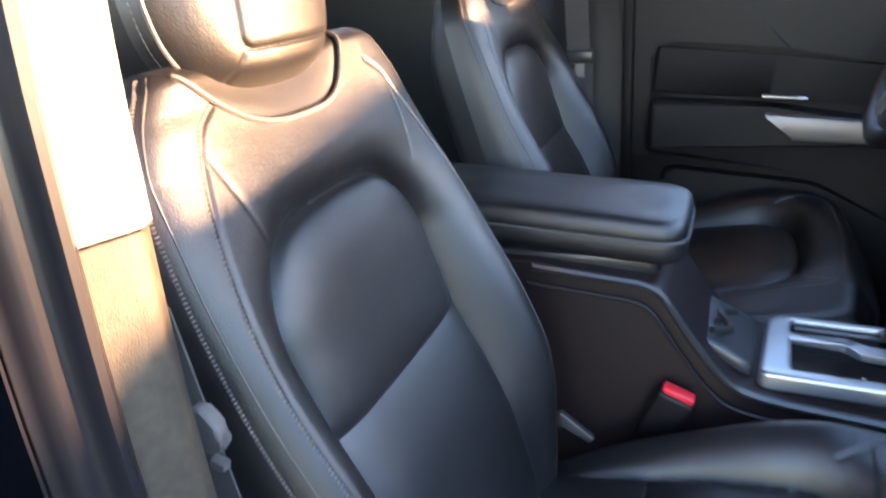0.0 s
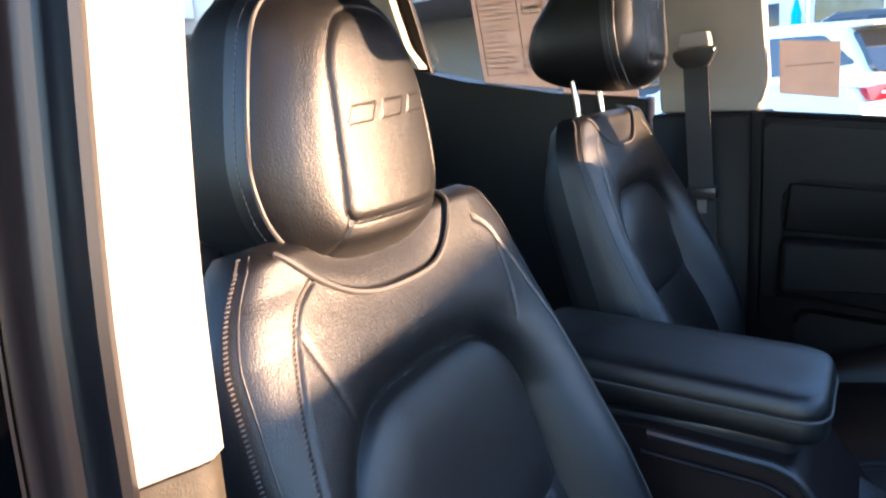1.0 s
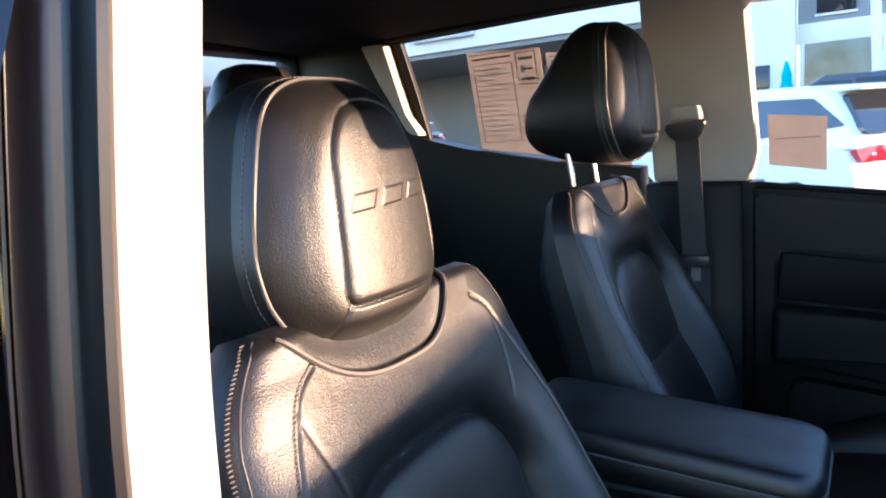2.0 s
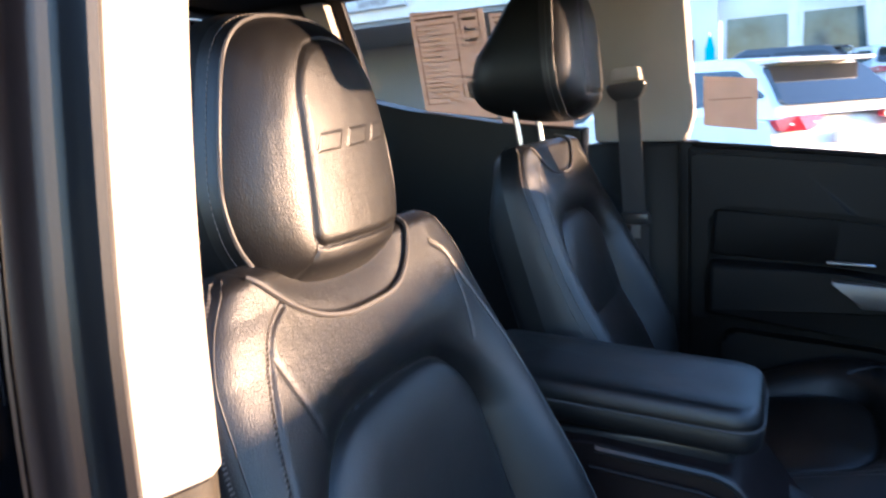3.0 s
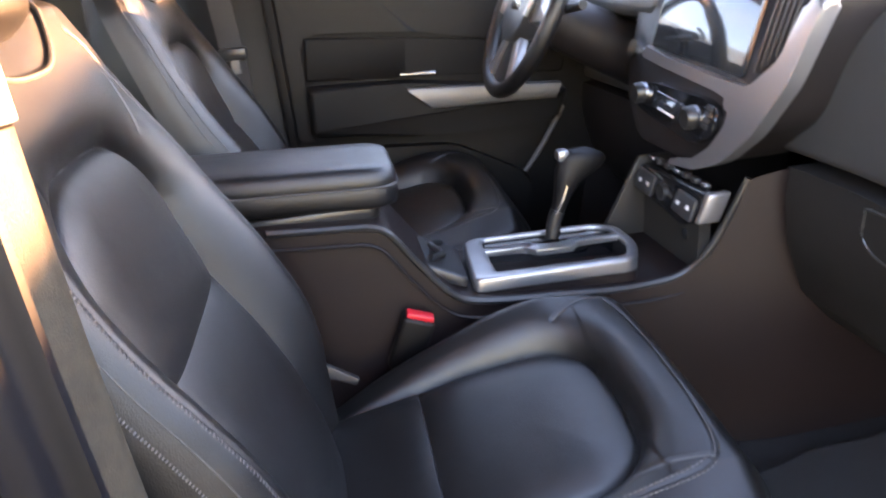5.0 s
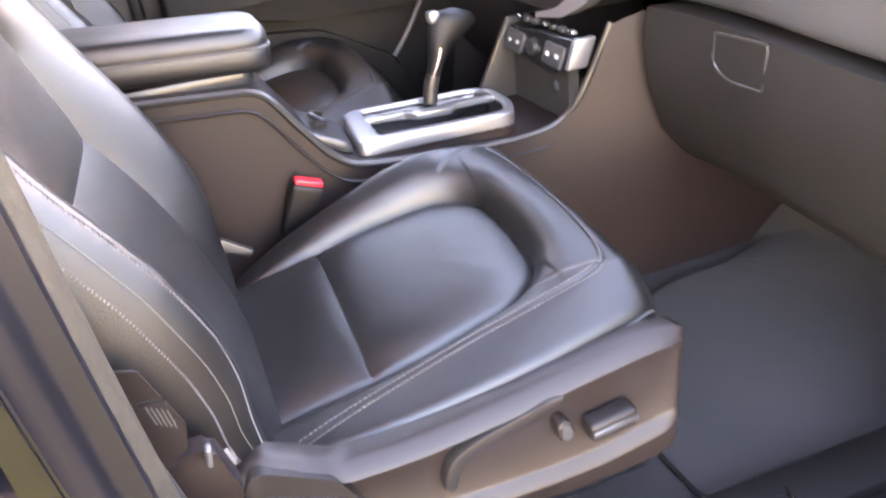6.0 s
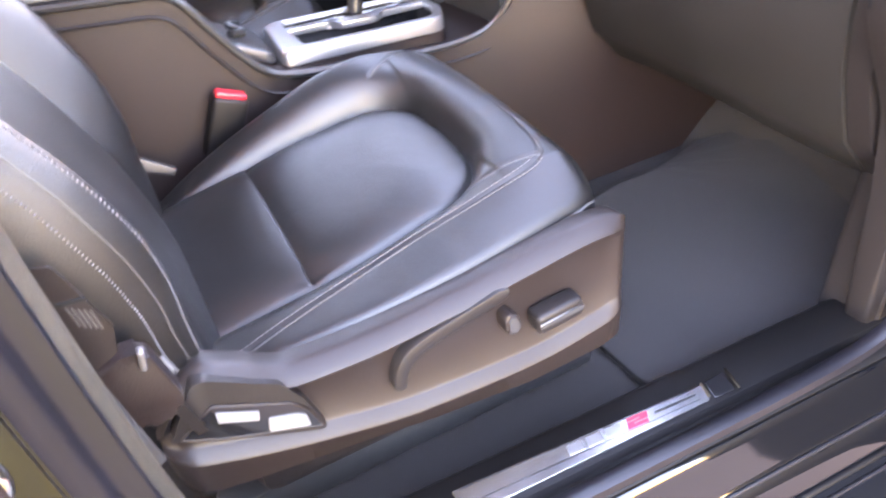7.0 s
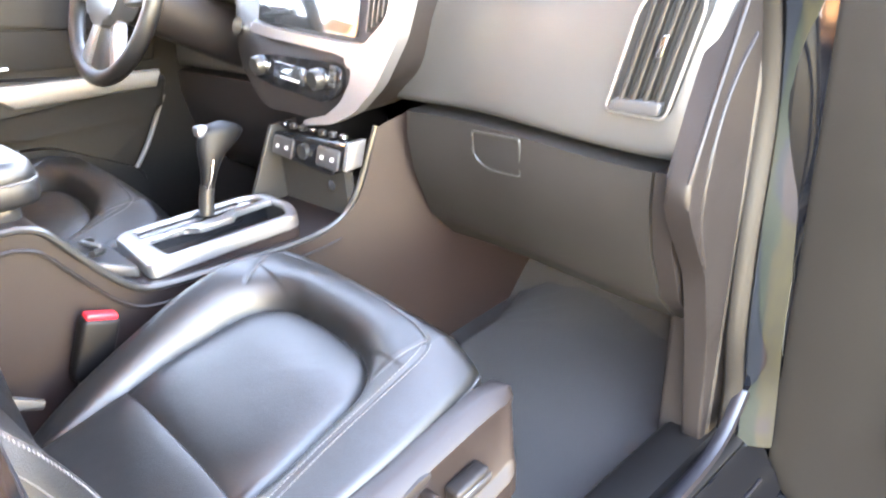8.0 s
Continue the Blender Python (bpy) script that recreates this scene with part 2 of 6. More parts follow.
def add_grid(bm, rows, closed=False):
    """Faces over rows of points."""
    V = [[bm.verts.new(p) for p in row] for row in rows]
    for i in range(len(V) - 1):
        k = len(V[i])
        for j in range(k if closed else k - 1):
            bm.faces.new((V[i][j], V[i][(j + 1) % k], V[i + 1][(j + 1) % k], V[i + 1][j]))
    return V


def loft(rings, cap=True):
    bm = bmesh.new()
    V = add_grid(bm, rings, True)
    if cap:
        bm.faces.new(V[0][::-1])
        bm.faces.new(V[-1])
    return bm


def bar_between(top, low, lo, hi, r=0.004, n=40):
    """A smooth bar along x between two lines of (x, z), from y lo (rounded) to y hi."""
    rings = []
    for i in range(n + 1):
        x0, x1 = top[0][0] + (top[-1][0] - top[0][0]) * i / n, low[0][0] + (low[-1][0] - low[0][0]) * i / n
        zt, zl = lerp_table(top, x0), lerp_table(low, x1)
        m = (zt - zl) / 2
        q = min(r, m * 0.9)
        rings.append([Vector((x0, hi, zt)), Vector((x0, lo + q, zt)), Vector((x0, lo + 0.3 * q, zt - 0.3 * q)), Vector((x0, lo, zt - q)), Vector((x1, lo, zl + q)), Vector((x1, lo + 0.3 * q, zl + 0.3 * q)), Vector((x1, lo + q, zl)), Vector((x1, hi, zl))])
    return loft(rings)


def sstep(a, b, x):
    t = max(0.0, min(1.0, (x - a) / (b - a)))
    return t * t * (3 - 2 * t)


def lerp_table(tab, x):
    """A smooth curve through the table's points, with no overshoot at its turns."""
    if x <= tab[0][0]:
        return tab[0][1]
    if x >= tab[-1][0]:
        return tab[-1][1]
    i = 0
    while x > tab[i + 1][0]:
        i += 1
    slope = lambda j: (tab[j + 1][1] - tab[j][1]) / (tab[j + 1][0] - tab[j][0])

    def bend(j):
        if j == 0:
            return slope(0)
        if j == len(tab) - 1:
            return slope(j - 1)
        p, q = slope(j - 1), slope(j)
        return 0.0 if p * q <= 0 else 2 * p * q / (p + q)

    (a, p), (b, q) = tab[i], tab[i + 1]
    t, w = (x - a) / (b - a), b - a
    return p * (1 + 2 * t) * (1 - t) ** 2 + bend(i) * w * t * (1 - t) ** 2 + q * t * t * (3 - 2 * t) + bend(i + 1) * w * t * t * (t - 1)


def line_dist(px, py, line):
    best = 9.0
    for (ax, ay), (bx, by) in zip(line, line[1:]):
        dx, dy = bx - ax, by - ay
        t = max(0, min(1, ((px - ax) * dx + (py - ay) * dy) / (dx * dx + dy * dy + 1e-12)))
        best = min(best, math.hypot(px - ax - t * dx, py - ay - t * dy))
    return best


def stitches(bm, pts, gap=0.0065, length=0.004, r=0.0008, across=None):
    """A row of thread stitches along a line of points."""
    P = [Vector(p) for p in pts]
    acc = 0.0
    for a, b in zip(P, P[1:]):
        L = (b - a).length
        if L < 1e-9:
            continue
        d = (b - a) / L
        while acc < L:
            c = a + d * acc
            e = d if across is None else across
            b2 = bmesh.new()
            add_tube(b2, [c - e * length * 0.5, c - e * length * 0.25, c + e * length * 0.25, c + e * length * 0.5], [r * 0.5, r, r, r * 0.5], 5)
            join(bm, b2)
            acc += gap
        acc -= L
    return bm


# ---------------------------------------------------------------- front seats
V_UP, V_N = Vector((-0.287, 0, 0.958)), Vector((0.958, 0, 0.287))


def seat_half_width(h):
    return lerp_table([(-0.06, 0.185), (0.0, 0.205), (0.07, 0.226), (0.2, 0.243), (0.42, 0.240), (0.53, 0.228), (0.56, 0.217), (0.585, 0.200), (0.605, 0.180), (0.62, 0.155), (0.63, 0.12)], h)


OUTER_SEAM = [(-0.128, 0.573), (-0.150, 0.558), (-0.164, 0.535), (-0.182, 0.49), (-0.197, 0.43), (-0.205, 0.36), (-0.207, 0.28), (-0.205, 0.18), (-0.196, 0.08), (-0.180, 0.0), (-0.16, -0.05)]
INNER_SEAM = [(-0.159, 0.542), (-0.152, 0.512), (-0.143, 0.478), (-0.137, 0.455)]
INSET = -0.010                                      # the middle panel sits a little off centre
OUTER_S = [tuple(p)[:2] for p in smooth_line([(s, h, 0) for s, h in OUTER_SEAM], 4)]
INNER_S = [tuple(p)[:2] for p in smooth_line([(s, h, 0) for s, h in INNER_SEAM], 4)]
OUTER_AT = [(h, -s) for s, h in reversed(OUTER_SEAM)]
CREST_NEAR = [(-0.06, 0.01), (0.05, 0.032), (0.11, 0.050), (0.16, 0.056), (0.21, 0.053), (0.26, 0.043), (0.33, 0.025), (0.40, 0.012), (0.47, 0.003), (0.53, -0.004)]
CREST_FAR = [(-0.06, 0.02), (0.05, 0.042), (0.11, 0.058), (0.16, 0.063), (0.24, 0.055), (0.35, 0.033), (0.42, 0.018), (0.48, 0.004), (0.53, -0.004)]
PANEL_IN = [(-0.06, 0.016), (0.05, 0.028), (0.10, 0.028), (0.18, 0.018), (0.27, 0.002), (0.36, -0.004), (0.46, -0.003)]


def round_box(x, y, w, lo, hi, r):
    """Depth inside a box with rounded corners: plus within, minus outside."""
    qx, qy = abs(x) - w + r, abs(y - (lo + hi) / 2) - (hi - lo) / 2 + r
    return r - math.hypot(max(qx, 0), max(qy, 0)) - min(max(qx, qy), 0)


def insert_mask(s, h):
    """Positive inside the recessed middle panel of the backrest, falling to minus outside."""
    c = s - INSET
    return round_box(c, h + 0.10 * c * c / 0.15, 0.148 - 0.012 * sstep(0.22, 0.0, h), -0.4, 0.466, 0.085)


def collar_line(s):
    return 0.544 + 0.07 * ((-s - 0.02) / 0.14) ** 2.6 if s < -0.02 else 0.544 + 0.07 * ((s + 0.02) / 0.118) ** 3.6


def back_depth(s, h):
    """How far the front of the backrest stands out from its middle plane."""
    w = seat_half_width(h)
    a = abs(s)
    k = insert_mask(s, h)
    crease = lerp_table(PANEL_IN, h) - 0.014
    if k > 0:
        d = crease + 0.018 * (1 - math.exp(-k / 0.024))
        lip = sstep(0.0, 0.016, k)
        g = h - 0.274
        d -= (0.006 * math.exp(-g / 0.022) if g > 0 else 0.0075 * math.exp(g / 0.022)) * lip
    else:
        sc = lerp_table(OUTER_AT, h)
        yoke = 0.004 - 0.010 * sstep(0.49, 0.56, h)
        crest = lerp_table(CREST_NEAR if s < 0 else CREST_FAR, h)
        top = yoke + (crest - yoke) * sstep(0.10, 0.19, a)
        if a > sc:
            top -= (0.010 + 0.018 * sstep(0.5, 0.3, h)) * min(1.0, (a - sc) / max(0.012, w - sc)) ** 1.4
        d = crease + (top - crease) * (1 - math.exp(k / 0.017))
    d -= 0.0035 * math.exp(-(k / 0.006) ** 2)
    for line, deep, wide in ((OUTER_S, 0.0022, 0.0026), (INNER_S, 0.0011, 0.0024)):
        if a < 0.10 or h > 0.59:
            break
        q = line_dist(-a, h, line)
        if q < 0.012:
            d -= deep * math.exp(-(q / wide) ** 2)
    d -= 0.05 * sstep(0.592, 0.634, h) ** 1.5
    hc = collar_line(s)
    d -= 0.004 * sstep(hc - 0.002, hc + 0.003, h) + 0.007 * sstep(hc + 0.003, hc + 0.05, h)
    d = max(d, -0.047)
    u = min(1.0, a / w)
    return -0.055 + (d + 0.055) * (1 - u ** 20) ** 0.5


def seat(name, label, group, lift=0.0, shield_on=True, fore=0.0):
    """One front seat, made at the passenger's place."""
    root = thing(name, label, "car seat", (0.0, 0.63, 0.66), group)
    C = Vector((-0.185, 0.61, 0.95))
    at = lambda s, h, d: C + Vector((0, s, 0)) + V_UP * h + V_N * d
    bm = bmesh.new()
    nh, ns = (400, 250) if shield_on else (220, 120)
    rows = []
    for i in range(nh + 1):
        h = -0.06 + 0.672 * i / nh
        w = seat_half_width(h)
        row = []
        for j in range(ns + 1):
            u = math.sin((j / ns - 0.5) * math.pi)
            u = 0.45 * u + 0.55 * (2 * j / ns - 1)
            row.append(at(u * w, h, back_depth(u * w, h)))
        rows.append(row)
    add_grid(bm, rows)
    backrest = part("backrest", bm, LEATHER, root)
    # rear half of the backrest
    bm = bmesh.new()
    rows = []
    for i in range(41):
        h = -0.06 + 0.672 * i / 40
        w = seat_half_width(h)
        row = []
        for j in range(25):
            c, e = math.cos((j / 24 - 0.5) * math.pi), sstep(0.46, 0.62, h)
            row.append(at(math.sin((j / 24 - 0.5) * math.pi) * w * (0.99 - 0.14 * e * min(1, 2 * c)), h - 0.04 * e * min(1, 2.5 * c), -0.053 - 0.085 * c ** 0.45 * (1 - 0.3 * e)))
        rows.append(row)
    front = [at(math.sin((j / 24 - 0.5) * math.pi) * 0.167, 0.612, back_depth(math.sin((j / 24 - 0.5) * math.pi) * 0.1665, 0.612)) for j in range(25)]
    rows.append([p.lerp(q, 0.5) + V_UP * 0.004 for p, q in zip(rows[-1], front)])
    rows.append(front)
    add_grid(bm, rows)
    part("back_cover", bm, VINYL, root, "black vinyl rear cover")
    # piping round the front edge
    for sgn in (-1, 1):
        line = []
        for i in range(60):
            h = -0.03 + 0.636 * i / 59
            w = seat_half_width(h)
            s = sgn * w * 0.968
            line.append(at(s, h, back_depth(s, h) + 0.001))
        if sgn > 0:
            part("piping", tube(line, 0.0019, 6), PIPING, backrest, "dark grey edge piping")
        def along(k):
            """A line down the bolster at the share k of its half width."""
            hs = [-0.03 + 0.636 * i / 59 for i in range(60)]
            return [at(sgn * k * seat_half_width(h), h, back_depth(sgn * k * seat_half_width(h), h) + 0.0004) for h in hs]
        part("stitching", stitches(bmesh.new(), along(0.955 if sgn < 0 else 0.938), 0.0036, 0.0050, 0.0007, Vector((0.3, 0.9, 0.1))), THREAD, backrest, "pale grey stitching")
        if sgn < 0:
            part("seam_cord", tube(along(0.925), 0.0008, 5), PIPING, backrest, "dark grey seam cord")
            if shield_on:
                p = along(0.962)[7]
                part("seam_label", box((-0.003, -0.004, -0.011), (0.003, 0.004, 0.011), 0.0015, 2, Matrix.Translation(p) @ pose(0, 0, 0, 0, -12, 0)), GREYPLASTIC, backrest, "small pale seam label")
        if sgn < 0:
            rowp = [at(s - 0.004, h, back_depth(s - 0.004, h) + 0.0002) for s, h in OUTER_S]
            part("stitching", stitches(bmesh.new(), rowp, 0.0042, 0.0046, 0.0007, Vector((0.12, 0.9, 0.25))), THREAD, backrest, "pale grey stitching")
        else:
            part("seam_cord", tube([at(-s, h, back_depth(-s, h) + 0.0006) for s, h in OUTER_S], 0.0011, 5), PIPING, backrest, "dark grey seam cord")
    # padded collar under the headrest
    col = [(-0.152 + 0.0195 * k, collar_line(-0.152 + 0.0195 * k) - 0.002) for k in range(14)]
    cl = [at(p.x, p.y, back_depth(p.x, p.y) + 0.0008) for p in smooth_line([(s, h, 0) for s, h in col], 6)]
    part("collar_piping", tube(cl, 0.0026, 6), PIPING, backrest, "dark grey collar piping")
    # headrest
    HC = Vector((-0.395 - 0.2 * lift + 1.35 * fore, 0.586 + 0.70 * fore, 1.608 + lift))
    hat = lambda y, z, x: HC + Vector((x - 0.10 * z, y, z * (1 + 1.1 * fore)))

    def hr_edge(k, n):
        ca, sa = math.cos(2 * math.pi * k / n), math.sin(2 * math.pi * k / n)
        r = (abs(ca / 0.122) ** 3.0 + abs(sa / 0.123) ** 3.0) ** (-1 / 3.0)
        y, z = r * ca, r * sa
        return y * (1 - 0.15 * sstep(-0.04, 0.08, z) - 0.04 * sstep(-0.06, -0.12, z)), z

    def hr_front(y, z, rho):
        d = 0.047 - 0.012 * (y / 0.1) ** 2 - 0.25 * max(0, z - 0.03) ** 1.4 - 0.012 * sstep(-0.085, -0.125, z)
        c = y - 0.011
        g = 1 - 0.16 * (z + 0.07) / 0.17
        k = round_box(c / g, z, 0.073, -0.075, 0.30, 0.014) if z < 0.03 else round_box(c / g, z, 0.073, -0.3, 0.098 - 0.4 * c * c / 0.08, 0.036)
        d -= 0.0024 * math.exp(-(k / 0.0017) ** 2)
        d += 0.0020 * sstep(0.0, 0.009, k)
        if k < 0:
            d -= 0.10 * min(-k, 0.05) * sstep(0.0, 0.03, -k)
        q = line_dist(-abs(c), z, [(-0.069, -0.074), (-0.090, -0.118)])
        d -= 0.0024 * math.exp(-(q / 0.0018) ** 2)
        # embossed badge of plain slanted bars
        for n in range(3):
            yb, zb = y + 0.044 - 0.040 * n - 0.5 * (z - 0.012), z - 0.006 - 0.06 * y
            m = min(yb, 0.031 - yb, zb + 0.001, 0.015 - zb)
            d += 0.0009 * sstep(0.0, 0.002, m)
        return -0.02 + (d + 0.02) * max(0.0, 1 - rho ** 7) ** 0.5

    nr, na = (130, 320) if shield_on else (46, 120)
    ring = [hr_edge(k, na) for k in range(na + 1)]
    rhos = [0.004 + 0.996 * (0.75 * i / nr + 0.25 * math.sin(i / nr * math.pi / 2)) for i in range(nr + 1)]
    bm = bmesh.new()
    add_grid(bm, [[hat(y * r, z * r, hr_front(y * r, z * r, min(1.0, r))) for y, z in ring] for r in rhos])
    bmesh.ops.remove_doubles(bm, verts=bm.verts, dist=0.00005)
    headrest = part("headrest", bm, LEATHER, root, "black leather headrest with a sewn front panel")
    bm = bmesh.new()
    rows = []
    for i in range(25):
        r = math.sin(math.pi / 2 * (1 - i / 24.6))
        c = math.sqrt(max(0.0, 1 - r * r))
        row = []
        for y, z in ring[::4]:
            bulk = lerp_table([(-0.115, 0.135), (-0.08, 0.160), (-0.02, 0.145), (0.05, 0.105), (0.10, 0.075), (0.122, 0.05)], z * r) + 0.55 * fore * sstep(0.12, -0.08, z * r)
            f = r ** 0.6 if z < 0 else r
            row.append(hat(y * r ** 0.7 * (1.0 + 0.05 * c), z * f + 0.022 * c * sstep(0.02, 0.12, z * r), -0.0195 - bulk * c ** 0.75))
        rows.append(row)
    add_grid(bm, rows)
    bmesh.ops.remove_doubles(bm, verts=bm.verts, dist=0.00005)
    part("headrest_back", bm, VINYL, headrest, "black vinyl rear of the headrest")
    edge = [hat(y * 0.97, z * 0.97, hr_front(y * 0.97, z * 0.97, 0.97) + 0.0015) for y, z in [hr_edge(k, 120) for k in range(120)]]
    part("headrest_piping", tube(edge, 0.0019, 6, True), PIPING, headrest, "dark grey piping")
    edge = [hat(y * 0.992, z * 0.992, hr_front(y * 0.992, z * 0.992, 0.992) + 0.0004) for y, z in [hr_edge(k, 160) for k in range(161)]]
    part("stitching", stitches(bmesh.new(), edge, 0.0055, 0.0038, 0.0006), THREAD, headrest, "pale grey stitching")
    mid, gap = (0.61, 0.065) if fore else (0.586, 0.05)
    for sgn in (-1, 1):
        part("post", tube([(-0.405, mid + sgn * gap, 1.44), (-0.41 - 0.2 * lift, mid + sgn * gap, 1.53 + lift)], 0.006, 10), CHROME, root, "chrome headrest post")
        part("guide_cap", tube([(-0.392, mid + sgn * gap, 1.49), (-0.396, mid + sgn * gap, 1.510)], 0.011, 12), SMOOTH, root)
    # cushion
    Y0 = 0.645

    def cush_w(x):
        return lerp_table([(-0.2, 0.20), (-0.1, 0.222), (0.1, 0.230), (0.2, 0.225), (0.25, 0.219), (0.28, 0.208), (0.31, 0.176), (0.335, 0.10)], x)

    STN = [tuple(p)[:2] for p in smooth_line([(-0.17, -0.205, 0), (-0.12, -0.190, 0), (-0.06, -0.174, 0), (0.01, -0.161, 0), (0.08, -0.155, 0), (0.16, -0.154, 0), (0.222, -0.153, 0), (0.250, -0.143, 0), (0.264, -0.115, 0), (0.271, -0.06, 0), (0.274, 0.0, 0), (0.274, 0.08, 0), (0.268, 0.15, 0), (0.255, 0.19, 0)], 5)]
    CUT_NEAR = [(0.168, -0.122), (0.254, -0.140)]
    CUT_FAR = [(0.166, 0.152), (0.215, 0.180), (0.252, 0.192)]

    def cush_mask(x, v):
        """Positive inside the sunken middle panel of the cushion."""
        c = v - 0.008
        return round_box(c, x + 1.1 * c * c, 0.140 - 0.010 * sstep(0.0, 0.16, x), -0.6, 0.206, 0.065)

    NEAR_TOP = [(-0.2, 0.928), (-0.05, 0.940), (0.0, 0.946), (0.08, 0.961), (0.155, 0.977), (0.22, 0.992), (0.257, 0.997), (0.3, 0.999)]
    NEAR_EDGE = [(-0.2, 0.922), (-0.02, 0.935), (0.1, 0.947), (0.2, 0.957), (0.283, 0.961)]
    FAR_TOP = [(-0.2, 0.905), (-0.16, 0.922), (-0.12, 0.945), (-0.07, 0.971), (0.03, 1.012), (0.10, 1.037), (0.165, 1.048), (0.22, 1.043), (0.28, 1.026)]

    def cush_z(x, v):
        k = cush_mask(x, v)
        w = cush_w(x)
        low = 0.922 + 0.19 * (x + 0.04) + 0.115 * (v + 0.137) - 0.006 * sstep(0.10, 0.2, x)
        if k > 0:
            z = low + 0.020 * (1 - math.exp(-k / 0.030))
            g = x + 0.042
            z -= (0.007 * math.exp(-g / 0.020) if g > 0 else 0.004 * math.exp(g / 0.015)) * sstep(0.0, 0.016, k)
        else:
            near, far = lerp_table(NEAR_TOP, x), lerp_table(FAR_TOP, x)
            if v < -0.15:
                t = min(1.0, (-0.15 - v) / max(0.03, w - 0.15))
                top = near + (lerp_table(NEAR_EDGE, x) - near) * (0.85 * t + 0.15 * t * t)
            elif v < 0.19:
                t = (v + 0.15) / 0.34
                # the front roll swells a little between the two bolsters
                top = near + (far - near) * (t if x > 0.2 else t ** 1.3) + 0.006 * math.sin(math.pi * t) * sstep(0.17, 0.23, x)
            else:
                t = min(1.0, (v - 0.19) / max(0.02, w - 0.19))
                top = far - 0.030 * t ** 2
            z = low + (top - low) * (1 - math.exp(k / 0.013))
        z -= 0.0045 * sstep(-0.20, -0.12, x) * math.exp(-(k / 0.005) ** 2)
        for ln, deep in ((STN, 0.0022), (CUT_NEAR, 0.0024), (CUT_FAR, 0.0032)):
            q = line_dist(x, v, ln)
            if q < 0.02:
                z -= deep * math.exp(-(q / 0.0028) ** 2)
        z -= 0.09 * sstep(0.264, 0.345, x) ** 1.35
        u = min(1, abs(v) / w)
        floor_z = 0.885 + 0.05 * v
        return floor_z + (z - floor_z) * (1 - u ** 60) ** 0.5

    def cush_v(j, w):
        # columns run along the crease beside the middle panel
        s = abs(j / 90 - 1)
        c = min(0.152, 0.66 * w)
        if s <= 0.62:
            t = s / 0.62
            v = c * (0.55 * t + 0.45 * math.sin(t * math.pi / 2))
        else:
            t = (s - 0.62) / 0.38
            v = c + (w - c) * (0.5 * t + 0.5 * t * t * (3 - 2 * t))
        return v if j >= 90 else -v

    bm = bmesh.new()
    rows = []
    for i in range(241):
        x = -0.2 + 0.535 * i / 240
        w = cush_w(x)
        rows.append([Vector((x, Y0 + v, cush_z(x, v))) for v in [cush_v(j, w) for j in range(181)]])
    add_grid(bm, rows)
    cushion = part("cushion", bm, LEATHER, root, "black leather seat cushion with a sewn middle panel")
    # side wall of the cushion
    loop = [(x, -cush_w(x)) for x in [-0.2 + 0.535 * i / 60 for i in range(61)]] + [(x, cush_w(x)) for x in [0.335 - 0.535 * i / 60 for i in range(61)]]
    bm = bmesh.new()
    add_grid(bm, [[Vector((x, Y0 + v, z)) if n < 2 else Vector((x * 0.94, Y0 + v * 0.93, z)) for x, v in loop] for n, z in enumerate((0.903, 0.87, 0.80))], True)
    part("cushion_side", bm, LEATHER, cushion)
    sew = lambda pts, up=0.0006: [Vector((x, Y0 + v, cush_z(x, v) + up)) for x, v in pts]
    part("stitching", stitches(bmesh.new(), sew([(x - 0.003, v + 0.005) for x, v in STN[:36]]), 0.0062, 0.0046, 0.0007), THREAD, cushion, "pale grey stitching")
    part("stitching", stitches(bmesh.new(), sew([(x + 0.002, v - 0.005) for x, v in STN[:36]]), 0.0062, 0.0046, 0.0007), THREAD, cushion, "pale grey stitching")
    part("seam_cord", tube(sew(STN[36:], 0.0002), 0.0010, 6), PIPING, cushion, "dark grey seam cord")
    for ln in (CUT_NEAR, CUT_FAR):
        fine = [tuple(p)[:2] for p in smooth_line([(x, v, 0) for x, v in ln], 8)]
        part("seam_cord", tube(sew(fine, 0.0002), 0.0012, 6), PIPING, cushion, "dark grey seam cord")
    for sgn in (-1, 1):
        edge = [Vector((x, Y0 + sgn * cush_w(x) * 0.978, cush_z(x, sgn * cush_w(x) * 0.978) + 0.0010)) for x in [-0.15 + 0.44 * i / 50 for i in range(51)]]
        part("piping", tube(edge, 0.0022, 6), PIPING, cushion, "dark grey piping")
    # base and slides
    part("seat_base", box((-0.17, 0.46, 0.70), (0.27, 0.83, 0.83), 0.02), PLASTIC, root)
    for y in (0.47, 0.80):
        part("seat_rail", box((-0.22, y, 0.655), (0.31, y + 0.04, 0.705), 0.006), SMOOTH, root)
    if not shield_on:
        return root
    part("hinge_cover", prism(rounded([(-0.205, 0.968), (-0.168, 0.993), (-0.121, 0.958), (-0.128, 0.948), (-0.170, 0.972), (-0.205, 0.950)], 0.003, 3), XZ, 0.848, 0.860, 0.003, 2), PAD, root, "grey hinge cover")
    # outer side shield with lever and switches
    crown = [(-0.235, 0.912), (-0.212, 0.962), (-0.18, 0.978), (-0.15, 0.964), (-0.10, 0.938), (-0.03, 0.935), (0.06, 0.941), (0.15, 0.951), (0.25, 0.960), (0.283, 0.957), (0.298, 0.944)]
    belly = [(-0.235, 0.893), (-0.16, 0.864), (-0.09, 0.843), (0.02, 0.820), (0.16, 0.811), (0.25, 0.820), (0.283, 0.828), (0.298, 0.836)]
